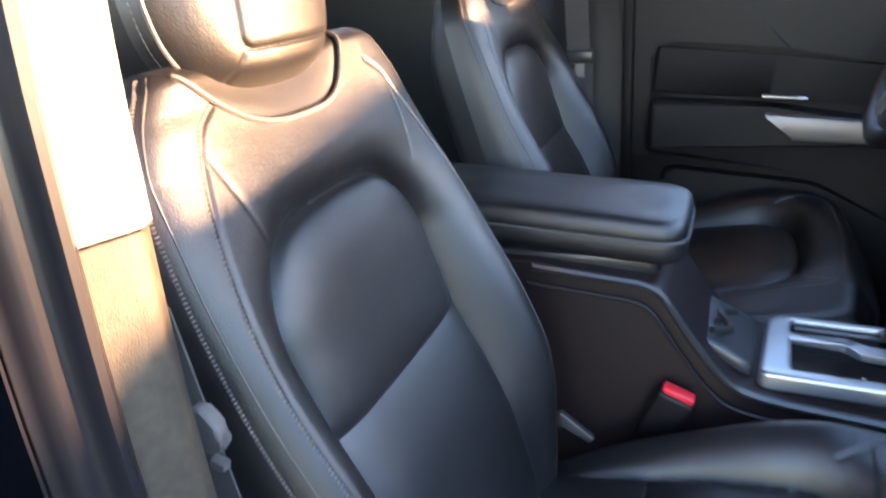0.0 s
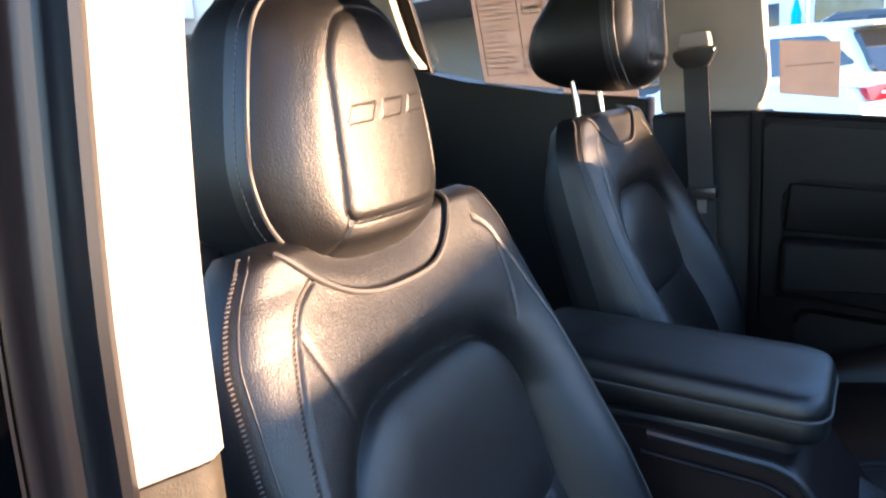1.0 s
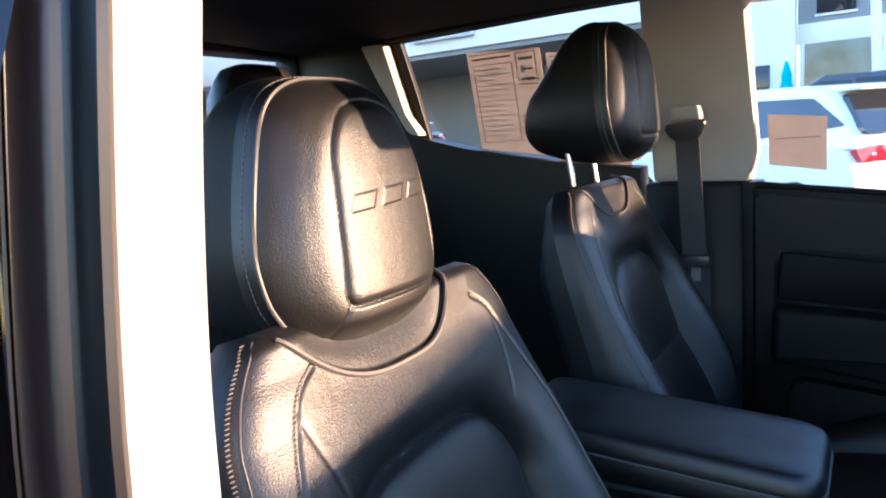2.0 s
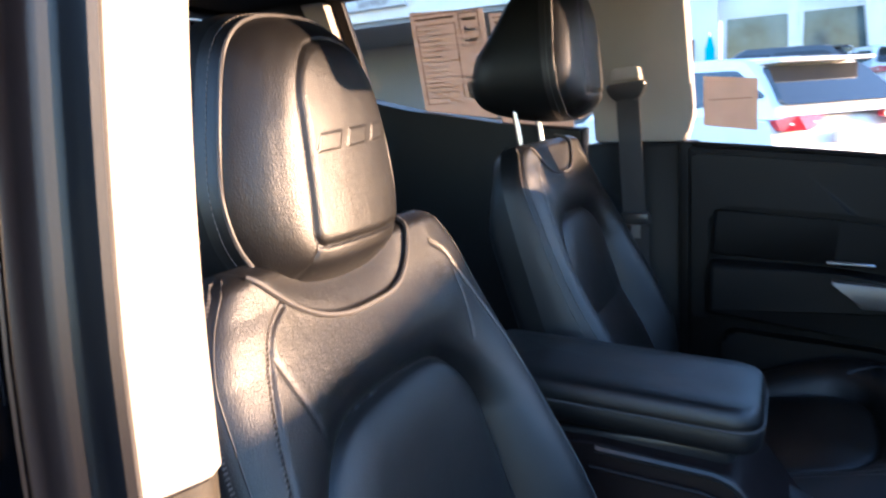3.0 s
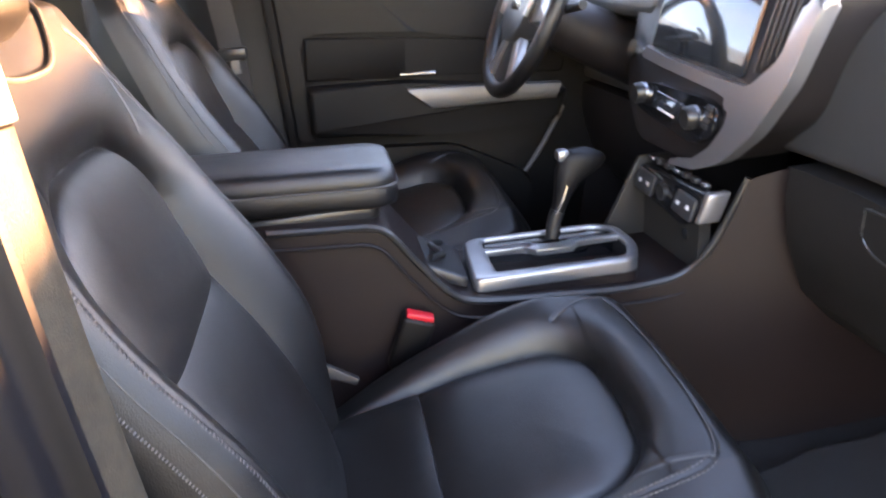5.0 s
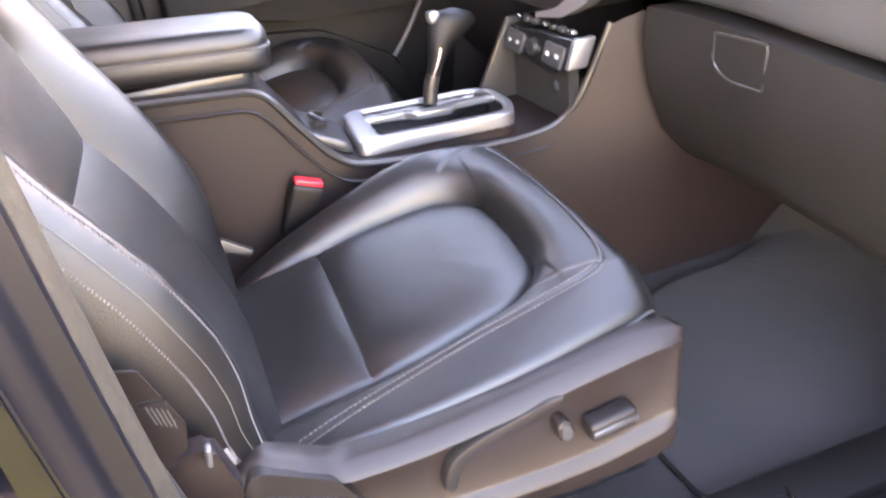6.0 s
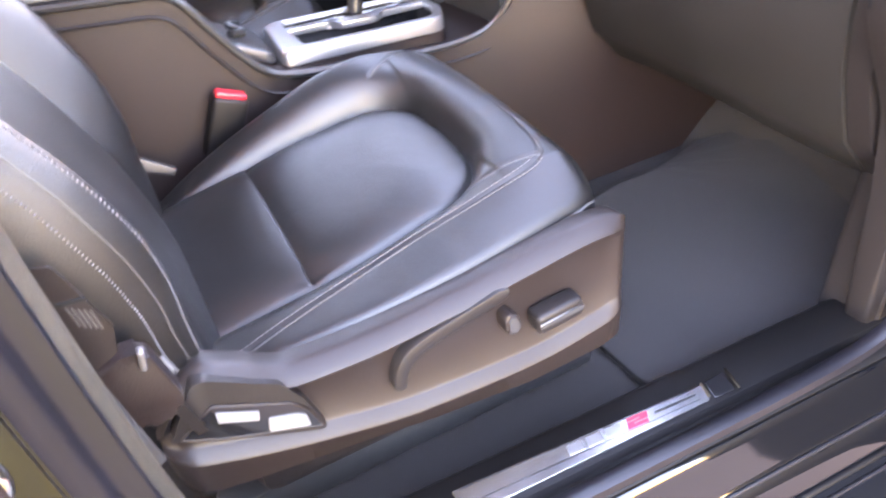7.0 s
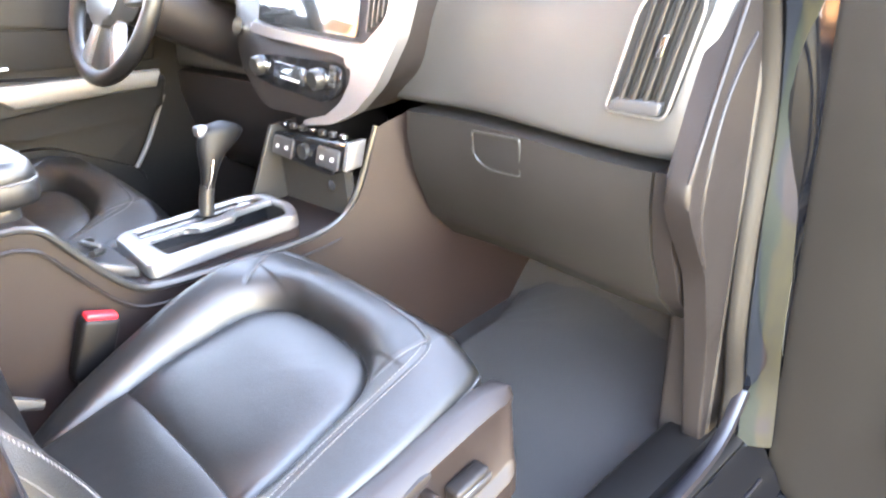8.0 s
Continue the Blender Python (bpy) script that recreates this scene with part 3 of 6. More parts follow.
    foot = [(-0.235, 0.850), (-0.22, 0.832), (-0.13, 0.812), (-0.04, 0.798), (0.02, 0.786), (0.10, 0.776), (0.17, 0.769), (0.255, 0.770), (0.283, 0.778), (0.298, 0.792)]
    rings = []
    for i in range(91):
        x = -0.235 + 0.533 * i / 90
        zt, zb, zf = lerp_table(crown, x), lerp_table(belly, x), lerp_table(foot, x)
        e = 0.030 * (1 - math.sqrt(max(0.0, 1 - max(0.0, (x - 0.282) / 0.0165) ** 2))) + 0.03 * (1 - math.sqrt(max(0.0, 1 - max(0.0, (-0.205 - x) / 0.031) ** 2)))
        h = min(1.0, (zt - zb) / 0.09)
        prof = [(0.424, zt - 0.004), (0.404, zt), (0.397, zt - 0.002), (0.385, zt - 0.013 * h), (0.383, zt - 0.016 * h), (0.384, zt - 0.018 * h), (0.394, zt - 0.026 * h), (0.396, zt - 0.030 * h), (0.3945, zb + 0.014 * h), (0.392, zb + 0.010 * h), (0.381, zb + 0.001), (0.380, zb - 0.002), (0.3815, zb - 0.005), (0.391, zf + 0.003), (0.396, zf), (0.424, zf)]
        g = sstep(0.300, 0.262, x)
        rings.append([Vector((x, (0.390 + (y - 0.390) * g if y < 0.41 else y) + e * (1 if y < 0.42 else 0), z)) for y, z in prof])
    shield = part("side_shield", loft(rings), PLASTIC_BROWN, root, "dark grey plastic side shield")
    # a long flat bar, hooked down at its rear end
    bar = smooth_line([(-0.006, 0, 0.861), (-0.0045, 0, 0.875), (0.002, 0, 0.890), (0.014, 0, 0.9005), (0.034, 0, 0.908), (0.080, 0, 0.918), (0.128, 0, 0.9275)], 6)
    rings = []
    for i, p in enumerate(bar):
        t = (bar[min(i + 1, len(bar) - 1)] - bar[max(i - 1, 0)]).normalized()
        w = (0.0075 + 0.0015 * sstep(0.0, 0.5, i / len(bar))) * min(1.0, 0.55 + 0.25 * min(i, len(bar) - 1 - i))
        across = Vector((-t.z, 0, t.x)) * w
        rings.append([Vector((p.x, y, p.z)) + across * k for y, k in ((0.398, -1), (0.384, -1), (0.381, -0.85), (0.380, -0.6), (0.380, 0.55), (0.381, 0.85), (0.384, 1), (0.398, 1))])
    part("recline_lever", loft(rings), PLASTIC, shield, "dark recline lever with a hooked end")
    part("lumbar_switch", prism(rounded([(0.119, 0.897), (0.129, 0.901), (0.139, 0.889), (0.138, 0.871), (0.127, 0.867), (0.119, 0.877)], 0.006, 4), XZ, 0.377, 0.40, 0.004, 2), PLASTIC_BROWN, shield, "brown-grey rocker switch")
    part("switch_face", prism(rounded([(0.123, 0.893), (0.130, 0.896), (0.135, 0.887), (0.134, 0.873), (0.128, 0.872), (0.123, 0.879)], 0.003, 4), XZ, 0.3755, 0.3775, 0.001, 1), PAD, shield, "grey switch face")
    part("seat_switch", box((-0.030, -0.012, -0.0135), (0.030, 0.014, 0.0135), 0.006, 3, pose(0.186, 0.381, 0.873, 0, -4, 0)), PLASTIC, shield, "dark power seat switch")
    part("switch_band", box((-0.029, -0.0140, -0.003), (0.029, -0.0110, 0.005), 0.002, 1, pose(0.186, 0.381, 0.873, 0, -4, 0)), PAD, shield, "grey switch band")
    rear = rounded([(-0.222, 0.921), (-0.190, 0.974), (-0.178, 0.973), (-0.119, 0.935), (-0.103, 0.907), (-0.088, 0.861), (-0.092, 0.857), (-0.182, 0.899)], 0.005, 4)
    # No cavity is cut: the plates' dark colours stand for the recess's shade.
    rb = part("belt_housing", prism(rear, XZ, 0.3805, 0.41, 0.002, 2), PLASTIC, root, "flush dark plate for the shaded belt anchor recess")
    ring = rounded([(-0.199, 0.932), (-0.181, 0.944), (-0.115, 0.909), (-0.102, 0.893), (-0.091, 0.864), (-0.182, 0.903), (-0.215, 0.921)], 0.003, 4)
    part("recess_rim", tube([(u, 0.3795, v) for u, v in ring], 0.0016, 8, True), PLASTIC_BROWN, rb, "dark rim of the belt slot")
    part("belt_slot", prism(ring, XZ, 0.3785, 0.382, 0.001, 1), GLOSSBLACK, rb, "flush black plate for the shaded belt slot")
    part("slot_tab", prism(rounded([(-0.180, 0.937), (-0.145, 0.918), (-0.147, 0.908), (-0.181, 0.925)], 0.002, 2), XZ, 0.3755, 0.380, 0.001, 1), GREYPLASTIC, rb, "pale plastic tab")
    part("slot_tab", prism(rounded([(-0.139, 0.905), (-0.114, 0.896), (-0.106, 0.890), (-0.104, 0.874), (-0.142, 0.889)], 0.002, 2), XZ, 0.3755, 0.380, 0.001, 1), GREYPLASTIC, rb, "pale plastic tab")
    part("anchor_strap", prism([(-0.214, 1.000), (-0.203, 1.000), (-0.190, 0.925), (-0.199, 0.925)], lambda u, v, d: Vector((u, 0.372 - 0.2 * (v - 0.93) + d, v)), 0.0, 0.004), PLASTIC, rb, "dark belt strap")
    return root


passenger_seat = seat("front_seat", "black leather front passenger seat with grey stitching, headrest lowered", "front seats")
driver_seat = seat("front_seat", "black leather driver's seat with its headrest raised on chrome posts", "front seats", 0.085, False, 0.055)
driver_seat.location += Vector((-0.042, 0.79, 0.040))

# ---------------------------------------------------------------- cab shell
CY = 1.02                                           # the truck's middle line
bm = bmesh.new()
add_box(bm, (-1.45, 0.36, 0.56), (1.25, 1.70, 0.655))
floor = solid("floor", bm, CARPET, "black carpeted cab floor", "floor", "structure", False)
# floor rises towards the firewall
add = prism([(0.86, 0.655), (1.22, 0.655), (1.22, 1.12), (1.16, 1.10), (1.02, 0.82)], XZ, 0.36, 1.70)
solid("wall_firewall", add, CARPET, "black carpeted toe board", "wall", "structure")
# roof and headliner
def roof_z(x, y):
    return 1.958 - 0.018 * ((y - CY) / 0.72) ** 2 - 0.03 * max(0, x - 0.1) ** 2 * 4 - 0.02 * max(0, -x - 0.9)


bm = bmesh.new()
add_grid(bm, [[Vector((x, 0.34 + 1.36 * j / 20, roof_z(x, 0.34 + 1.36 * j / 20))) for j in range(21)] for x in [-1.38 + 1.76 * i / 24 for i in range(25)]])
add_grid(bm, [[Vector((x, 0.26 + 1.52 * j / 20, roof_z(x, 0.34 + 1.36 * j / 20) + 0.06)) for j in range(21)] for x in [-1.42 + 1.82 * i / 24 for i in range(25)]])
ceiling = solid("ceiling", bm, HEADLINER, "charcoal cloth headliner under the steel roof", "ceiling", "structure")


def side_y(z, side):
    """Inner face of the cab's side, which leans in above the belt line; side 1 is the driver's."""
    a = 0.71 - 0.16 * max(0, z - 1.50) ** 1.2 * 1.6
    return CY + side * a


def band(poly, side, depth, bevel=0.006):
    """A plate along the cab's side, outlined in x and z, following the lean of the side."""
    return prism(poly, lambda u, v, d: Vector((u, side_y(v, side) + side * d, v)), 0.0, depth, bevel, 2)


def pillar_b(side, tag):
    up = rounded([(-0.41, 1.54), (-0.205, 1.535), (-0.19, 1.60), (-0.205, 1.98), (-0.41, 1.98)], 0.012, 3)
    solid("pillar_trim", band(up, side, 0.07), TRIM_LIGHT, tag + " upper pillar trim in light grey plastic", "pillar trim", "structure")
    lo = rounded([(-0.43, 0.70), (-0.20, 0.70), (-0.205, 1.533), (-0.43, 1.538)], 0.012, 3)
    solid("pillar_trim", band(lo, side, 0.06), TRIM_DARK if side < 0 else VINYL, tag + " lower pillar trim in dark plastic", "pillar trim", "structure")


pillar_b(1, "driver side")
solid("trim_seal", box((-0.218, 1.712, 0.69), (-0.182, 1.785, 1.535), 0.004), RUBBER, "black rubber seal between door and pillar", "door seal", "structure")
# rear wall with back glass
bm = bmesh.new()
for lo, hi in (((-1.46, 0.3, 0.56), (-1.38, 1.74, 1.60)), ((-1.46, 0.3, 1.60), (-1.38, 0.42, 1.96)), ((-1.46, 1.62, 1.60), (-1.38, 1.74, 1.96)), ((-1.46, 0.42, 1.925), (-1.38, 1.62, 1.97))):
    add_box(bm, lo, hi, 0.01)
solid("wall_rear", bm, VINYL, "black trimmed rear cab wall", "wall", "structure")
w = thing("window_1", "clear rear cab window", "window", (-1.42, CY, 1.76), "", "structure")
g = part("pane", box((-1.425, 0.42, 1.60), (-1.42, 1.62, 1.925)), GLASS, w, "clear glass pane")
g.visible_shadow = False
# far side rear door: lower trim, window frame, pane
bm = band([(-1.38, 0.60), (-0.44, 0.60), (-0.44, 1.575), (-0.66, 1.60), (-0.90, 1.645), (-1.0, 1.672), (-1.078, 1.690), (-1.098, 1.80), (-1.125, 1.97), (-1.38, 1.97)], 1, 0.08)
solid("wall_rear_door", bm, VINYL, "black rear door trim", "door trim", "structure")
solid("trim_rear_top", band([(-1.12, 1.932), (-0.40, 1.945), (-0.40, 1.99), (-1.14, 1.99)], 1, 0.07), HEADLINER, "charcoal header above the rear window", "trim", "structure")
solid("trim_seal", prism([(-1.09, 1.66), (-1.012, 1.66), (-1.030, 1.80), (-1.053, 1.97), (-1.15, 1.97)], lambda u, v, d: Vector((u, side_y(v, 1) + 0.030 + d, v)), 0, 0.02, 0.004), RUBBER, "black rubber frame beside the rear window", "door seal", "structure")
solid("trim_rear_pillar", prism(rounded([(-1.150, 1.93), (-1.119, 1.839), (-1.084, 1.761), (-1.055, 1.694), (-1.020, 1.685), (-1.052, 1.744), (-1.066, 1.834), (-1.078, 1.93)], 0.008, 3), lambda u, v, d: Vector((u, side_y(v, 1) + d, v)), -0.012, 0.03, 0.004), TRIM_LIGHT, "light grey trim along the rear window", "pillar trim", "structure")
w = thing("window_2", "clear rear door window with paper labels on it", "window", (-0.75, 1.72, 1.75), "", "structure")
g = part("pane", prism([(-1.10, 1.56), (-0.42, 1.56), (-0.42, 1.97), (-1.12, 1.97)], lambda u, v, d: Vector((u, side_y(v, 1) + 0.05 + d, v)), 0, 0.004), GLASS, w, "clear glass pane")
g.visible_shadow = False
w = thing("window_3", "clear driver's door window", "window", (0.2, 1.74, 1.7), "", "structure")
g = part("pane", prism([(-0.20, 1.50), (0.72, 1.40), (0.62, 1.50), (0.28, 1.90), (-0.20, 1.93)], lambda u, v, d: Vector((u, side_y(v, 1) + 0.045 + d, v)), 0, 0.004), GLASS, w, "clear glass pane")
g.visible_shadow = False
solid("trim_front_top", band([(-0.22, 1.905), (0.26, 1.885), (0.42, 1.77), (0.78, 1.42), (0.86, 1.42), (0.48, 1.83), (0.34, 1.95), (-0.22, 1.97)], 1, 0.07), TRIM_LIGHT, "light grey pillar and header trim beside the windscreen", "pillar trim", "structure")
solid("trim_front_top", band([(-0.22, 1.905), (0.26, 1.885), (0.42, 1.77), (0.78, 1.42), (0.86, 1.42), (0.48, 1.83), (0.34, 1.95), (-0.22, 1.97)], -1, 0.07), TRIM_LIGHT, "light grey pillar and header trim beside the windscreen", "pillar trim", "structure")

# driver's door
door = thing("door_1", "closed black driver's door with a silver pull", "car door", (0.15, 1.74, 1.1), "", "structure")
pan = [(-0.195, 0.68), (0.52, 0.68), (0.60, 1.20), (0.80, 1.40), (0.72, 1.425), (0.34, 1.468), (0.0, 1.505), (-0.197, 1.525)]
dp = part("door_panel", prism(rounded(pan, 0.01, 2), XZ, 1.70, 1.77, 0.008), PLASTIC_DOOR, door)
part("upper_pad", prism(rounded([(-0.188, 1.14), (-0.152, 1.14), (-0.152, 1.378), (-0.128, 1.396), (-0.012, 1.388), (0.134, 1.374), (0.275, 1.345), (0.55, 1.300), (0.72, 1.40), (0.34, 1.455), (0.0, 1.492), (-0.188, 1.512)], [0.01, 0.006, 0.03, 0.03, 0.02, 0.02, 0.02, 0.02, 0.01, 0.01, 0.01, 0.01], 4), XZ, 1.687, 1.704, 0.005, 3), VINYL, door, "black soft upper door pad")
part("door_insert", prism(rounded([(-0.15, 1.285), (0.10, 1.27), (0.50, 1.235), (0.52, 1.31), (0.10, 1.362), (-0.14, 1.388)], 0.010, 3), XZ, 1.694, 1.704, 0.006, 3), PLASTIC_DOOR, door, "black padded door insert")
part("door_armrest", prism(rounded([(-0.155, 1.16), (0.17, 1.125), (0.46, 1.12), (0.50, 1.20), (0.10, 1.262), (-0.15, 1.277)], 0.015, 3), XZ, 1.636, 1.706, 0.016, 4), PLASTIC_DOOR, door, "black door armrest")
pull = part("door_pull", bar_between([(0.088, 1.252), (0.30, 1.236), (0.47, 1.222)], [(0.140, 1.197), (0.30, 1.191), (0.455, 1.185)], 1.614, 1.64, 0.006), PULL, door, "satin silver door pull")
part("lock_bar", prism(rounded([(0.078, 1.285), (0.165, 1.279), (0.165, 1.272), (0.078, 1.277)], 0.002, 2), XZ, 1.66, 1.69, 0.002, 1), STEEL, door, "slim steel bar")
part("door_pocket", prism(rounded([(-0.12, 0.80), (0.38, 0.78), (0.40, 0.98), (0.20, 1.09), (-0.12, 1.12)], 0.03, 4), XZ, 1.665, 1.705, 0.012, 3), PLASTIC_DOOR, door, "black door pocket")
part("door_edge", tube(smooth_line([(0.493, 1.682, 1.150), (0.422, 1.682, 1.036), (0.344, 1.682, 0.945)], 6), 0.006, 8), PULL, door, "raised front edge of the door trim")
bm = tube([(-0.19, 1.715, 1.53), (0.0, 1.715, 1.511), (0.34, 1.715, 1.473), (0.70, 1.715, 1.430)], 0.006, 8)
part("window_seal", bm, RUBBER, door, "black rubber window seal")

# footwell on the driver's side, cowl and windscreen
solid("wall_driver_kick", box((0.46, 1.706, 0.58), (1.25, 1.78, 1.40), 0.01), PLASTIC, "black driver's kick panel", "wall", "structure")
solid("wall_cowl", box((1.15, 0.24, 0.58), (1.27, 1.80, 1.36), 0.01), PLASTIC, "black firewall", "wall", "structure")
bm = bmesh.new()
for lo, hi in (((1.15, 0.10, 0.75), (2.30, 1.94, 1.22)),):
    add_box(bm, lo, hi, 0.12, 5)
solid("bonnet", bm, PAINT, "dark blue bonnet of the truck", "bonnet", "structure")
wi = thing("window_4", "clear windscreen", "window", (0.75, CY, 1.65), "", "structure")
g = part("pane", prism([(0.30, 1.16), (1.74, 1.16), (1.62, 0.42), (0.42, 0.42)], lambda u, v, d: Vector((v, u, 1.38 + (1.16 - v) * 0.72 + d)), 0.0, 0.004), GLASS, wi, "clear glass pane")
g.visible_shadow = False
rv = thing("rear_view_mirror", "black rear-view mirror on the windscreen", "mirror", (0.45, CY, 1.76))
part("housing", box((-0.02, -0.12, -0.035), (0.02, 0.12, 0.035), 0.018, 3, pose(0.44, 1.03, 1.765, 0, -10, 15)), SMOOTH, rv)
part("mirror_glass", box((-0.0225, -0.112, -0.028), (-0.0195, 0.112, 0.028), 0.001, 1, pose(0.44, 1.03, 1.765, 0, -10, 15)), CHROME, rv, "mirror glass")
part("stalk", tube([(0.46, 1.0, 1.79), (0.50, CY, 1.86)], 0.01, 8), SMOOTH, rv)

# the opening on the passenger's side
def ribbon(pts, wid, thick, name, material, label, category, across):
    """A moulded strip along a line of points: wid along across, thick square to it."""
    P = smooth_line(pts, 6)
    rings = []
    A = Vector(across).normalized()
    for i, p in enumerate(P):
        t = (P[min(i + 1, len(P) - 1)] - P[max(i - 1, 0)]).normalized()
        n = t.cross(A).normalized()
        prof = [(-0.5, -0.3), (-0.42, 0.35), (-0.2, 0.5), (0.2, 0.5), (0.42, 0.35), (0.5, -0.3), (0.3, -0.5), (-0.3, -0.5)]
        rings.append([p + A * wid * a + n * thick * b for a, b in prof])
    return solid(name, loft(rings), material, label, category, "structure")


PX = [(0.70, -0.02), (0.745, -0.12), (0.80, -0.18), (0.86, -0.21), (1.05, -0.235), (1.35, -0.250), (1.52, -0.254), (1.63, -0.258), (1.75, -0.255), (1.95, -0.265)]
PY = [(0.70, 0.275), (0.86, 0.258), (1.05, 0.25), (1.35, 0.248), (1.52, 0.254), (1.63, 0.266), (1.75, 0.28), (1.95, 0.32)]


def pillar_strip(name, section, z0, z1, material, label, category, n=40):
    """A strip of the pillar: a flat section of (x, y) offsets from the pillar's corner line, carried from z0 up to z1."""
    rings = []
    for i in range(n + 1):
        z = z0 + (z1 - z0) * i / n
        x, y = lerp_table(PX, z), lerp_table(PY, z)
        rings.append([Vector((x + a, y + b, z)) for a, b in section])
    return solid(name, loft(rings), material, label, category, "structure")


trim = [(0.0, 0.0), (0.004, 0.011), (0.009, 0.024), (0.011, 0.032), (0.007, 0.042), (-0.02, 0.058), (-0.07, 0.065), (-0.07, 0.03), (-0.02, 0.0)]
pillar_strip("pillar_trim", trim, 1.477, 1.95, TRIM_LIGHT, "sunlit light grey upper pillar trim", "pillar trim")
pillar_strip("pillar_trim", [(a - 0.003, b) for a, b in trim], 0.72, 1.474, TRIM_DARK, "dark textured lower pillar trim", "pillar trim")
seal = [(0.0, 0.0), (0.005, -0.002), (0.0075, -0.006), (0.006, -0.010), (0.001, -0.012), (-0.006, -0.013), (-0.009, -0.016), (-0.0095, -0.020), (-0.013, -0.0235), (-0.019, -0.026), (-0.024, -0.029), (-0.026, -0.033), (-0.035, -0.02), (-0.03, 0.0)]
pillar_strip("trim_seal", seal, 0.72, 1.95, SEAL, "black rubber door seal along the pillar", "door seal")
flange = [(-0.024, -0.031), (-0.032, -0.035), (-0.042, -0.0385), (-0.047, -0.041), (-0.0485, -0.0445), (-0.054, -0.048), (-0.068, -0.0535), (-0.085, -0.057), (-0.085, -0.02), (-0.03, -0.02)]
pillar_strip("trim_pillar", flange, 0.72, 1.95, PAINT, "dark blue painted pillar flange", "door pillar")

# rear door skin, closed, with its window and handle
rd = thing("door_2", "closed dark blue rear door of the truck", "car door", (-0.7, 0.15, 1.1), "", "structure")
skin_y = lambda z: lerp_table([(0.6, 0.13), (0.9, 0.10), (1.3, 0.105), (1.5, 0.14), (1.95, 0.29)], z)
bm = bmesh.new()
zs = [0.62 + 0.90 * i / 24 for i in range(25)]
add_grid(bm, [[Vector((x, skin_y(z) - 0.01 * math.exp(-((z - 1.22) / 0.05) ** 2), z)) for x in [-0.285 - 0.075 * k for k in range(14)]] for z in zs])
add_grid(bm, [[Vector((-0.285 + (0.0, 0.013, 0.024, 0.034)[k], skin_y(z) + (0.0, 0.008, 0.018, 0.029)[k], z)) for k in range(4)] for z in zs])
part("door_skin", bm, PAINT, rd, "dark blue painted door skin")
bm = bmesh.new()
add_grid(bm, [[Vector((-0.285 - 0.012 * (z - 1.52) / 0.41 + (-0.012, 0.0, 0.013, 0.024, 0.034)[k], skin_y(z) + (0.0, 0.0, 0.008, 0.018, 0.029)[k], z)) for k in range(5)] for z in [1.52 + 0.41 * i / 10 for i in range(11)]])
part("frame_edge", bm, PAINT, rd, "dark blue painted door edge")
part("window_frame", prism([(-0.296, 1.50), (-0.308, 1.93), (-0.38, 1.95), (-0.365, 1.53)], lambda u, v, d: Vector((u, skin_y(v) + d, v)), 0.0, 0.05, 0.006), GLOSSBLACK, rd, "gloss black window frame")
part("window_frame", prism([(-0.34, 1.90), (-1.2, 1.90), (-1.2, 1.96), (-0.34, 1.96)], lambda u, v, d: Vector((u, skin_y(v) + d, v)), 0.0, 0.05, 0.006), GLOSSBLACK, rd, "gloss black window frame")
g = part("pane", prism([(-0.345, 1.51), (-0.355, 1.92), (-1.2, 1.92), (-1.25, 1.55)], lambda u, v, d: Vector((u, skin_y(v) + 0.015 + d, v)), 0.0, 0.004), GLASS, rd, "rear door glass")
g.visible_shadow = False
hl = part("door_handle", tube(smooth_line([(-0.42, 0.095, 1.16), (-0.435, 0.068, 1.162), (-0.50, 0.056, 1.165), (-0.57, 0.066, 1.165), (-0.59, 0.095, 1.165)], 5), 0.015, 10), CHROME, rd, "chrome door handle")

# sill with scuff plate
SILL = lambda u, v, d: Vector((d, u - 0.05 * (d - 0.2), v))       # the sill runs slightly outwards to the front
sill = [(0.392, 0.655), (0.374, 0.690), (0.364, 0.706), (0.356, 0.7115), (0.300, 0.712), (0.293, 0.7105), (0.288, 0.703), (0.283, 0.7035), (0.279, 0.709), (0.272, 0.712), (0.255, 0.712), (0.249, 0.708), (0.247, 0.690), (0.247, 0.50), (0.392, 0.50)]
solid("door_sill", prism(sill, SILL, -0.22, 0.70), RUBBER, "black plastic door sill trim", "door sill", "structure", True)
ribbon([(x, 0.262 - 0.05 * (x - 0.2), z) for x, z in ((-0.16, 0.714), (0.1, 0.714), (0.40, 0.715), (0.58, 0.732), (0.66, 0.80))], 0.022, 0.016, "trim_seal", SEAL, "black rubber seal along the sill", "door seal", (0, 1, 0))
body = [(0.2465, 0.706), (0.244, 0.704), (0.240, 0.694), (0.230, 0.673), (0.221, 0.653), (0.218, 0.647), (0.213, 0.643), (0.205, 0.627), (0.198, 0.606), (0.196, 0.600), (0.188, 0.597), (0.178, 0.588), (0.14, 0.575), (0.12, 0.55), (0.14, 0.50), (0.2465, 0.50)]
rocker = solid("rocker_panel", prism(body, SILL, -0.26, 0.70), PAINT, "dark blue painted rocker panel", "rocker panel", "structure")
for y, z, r in ((0.2165, 0.6455, 0.003), (0.195, 0.600, 0.0045), (0.182, 0.592, 0.003)):
    part("rib", tube([SILL(y, z, x) for x in (-0.24, 0.2, 0.66)], r, 10), SEAL if r < 0.0045 else RUBBER, rocker)
sp = thing("scuff_plate", "brushed steel scuff plate with a red badge on the door sill", "scuff plate", (0.2, 0.32, 0.711))
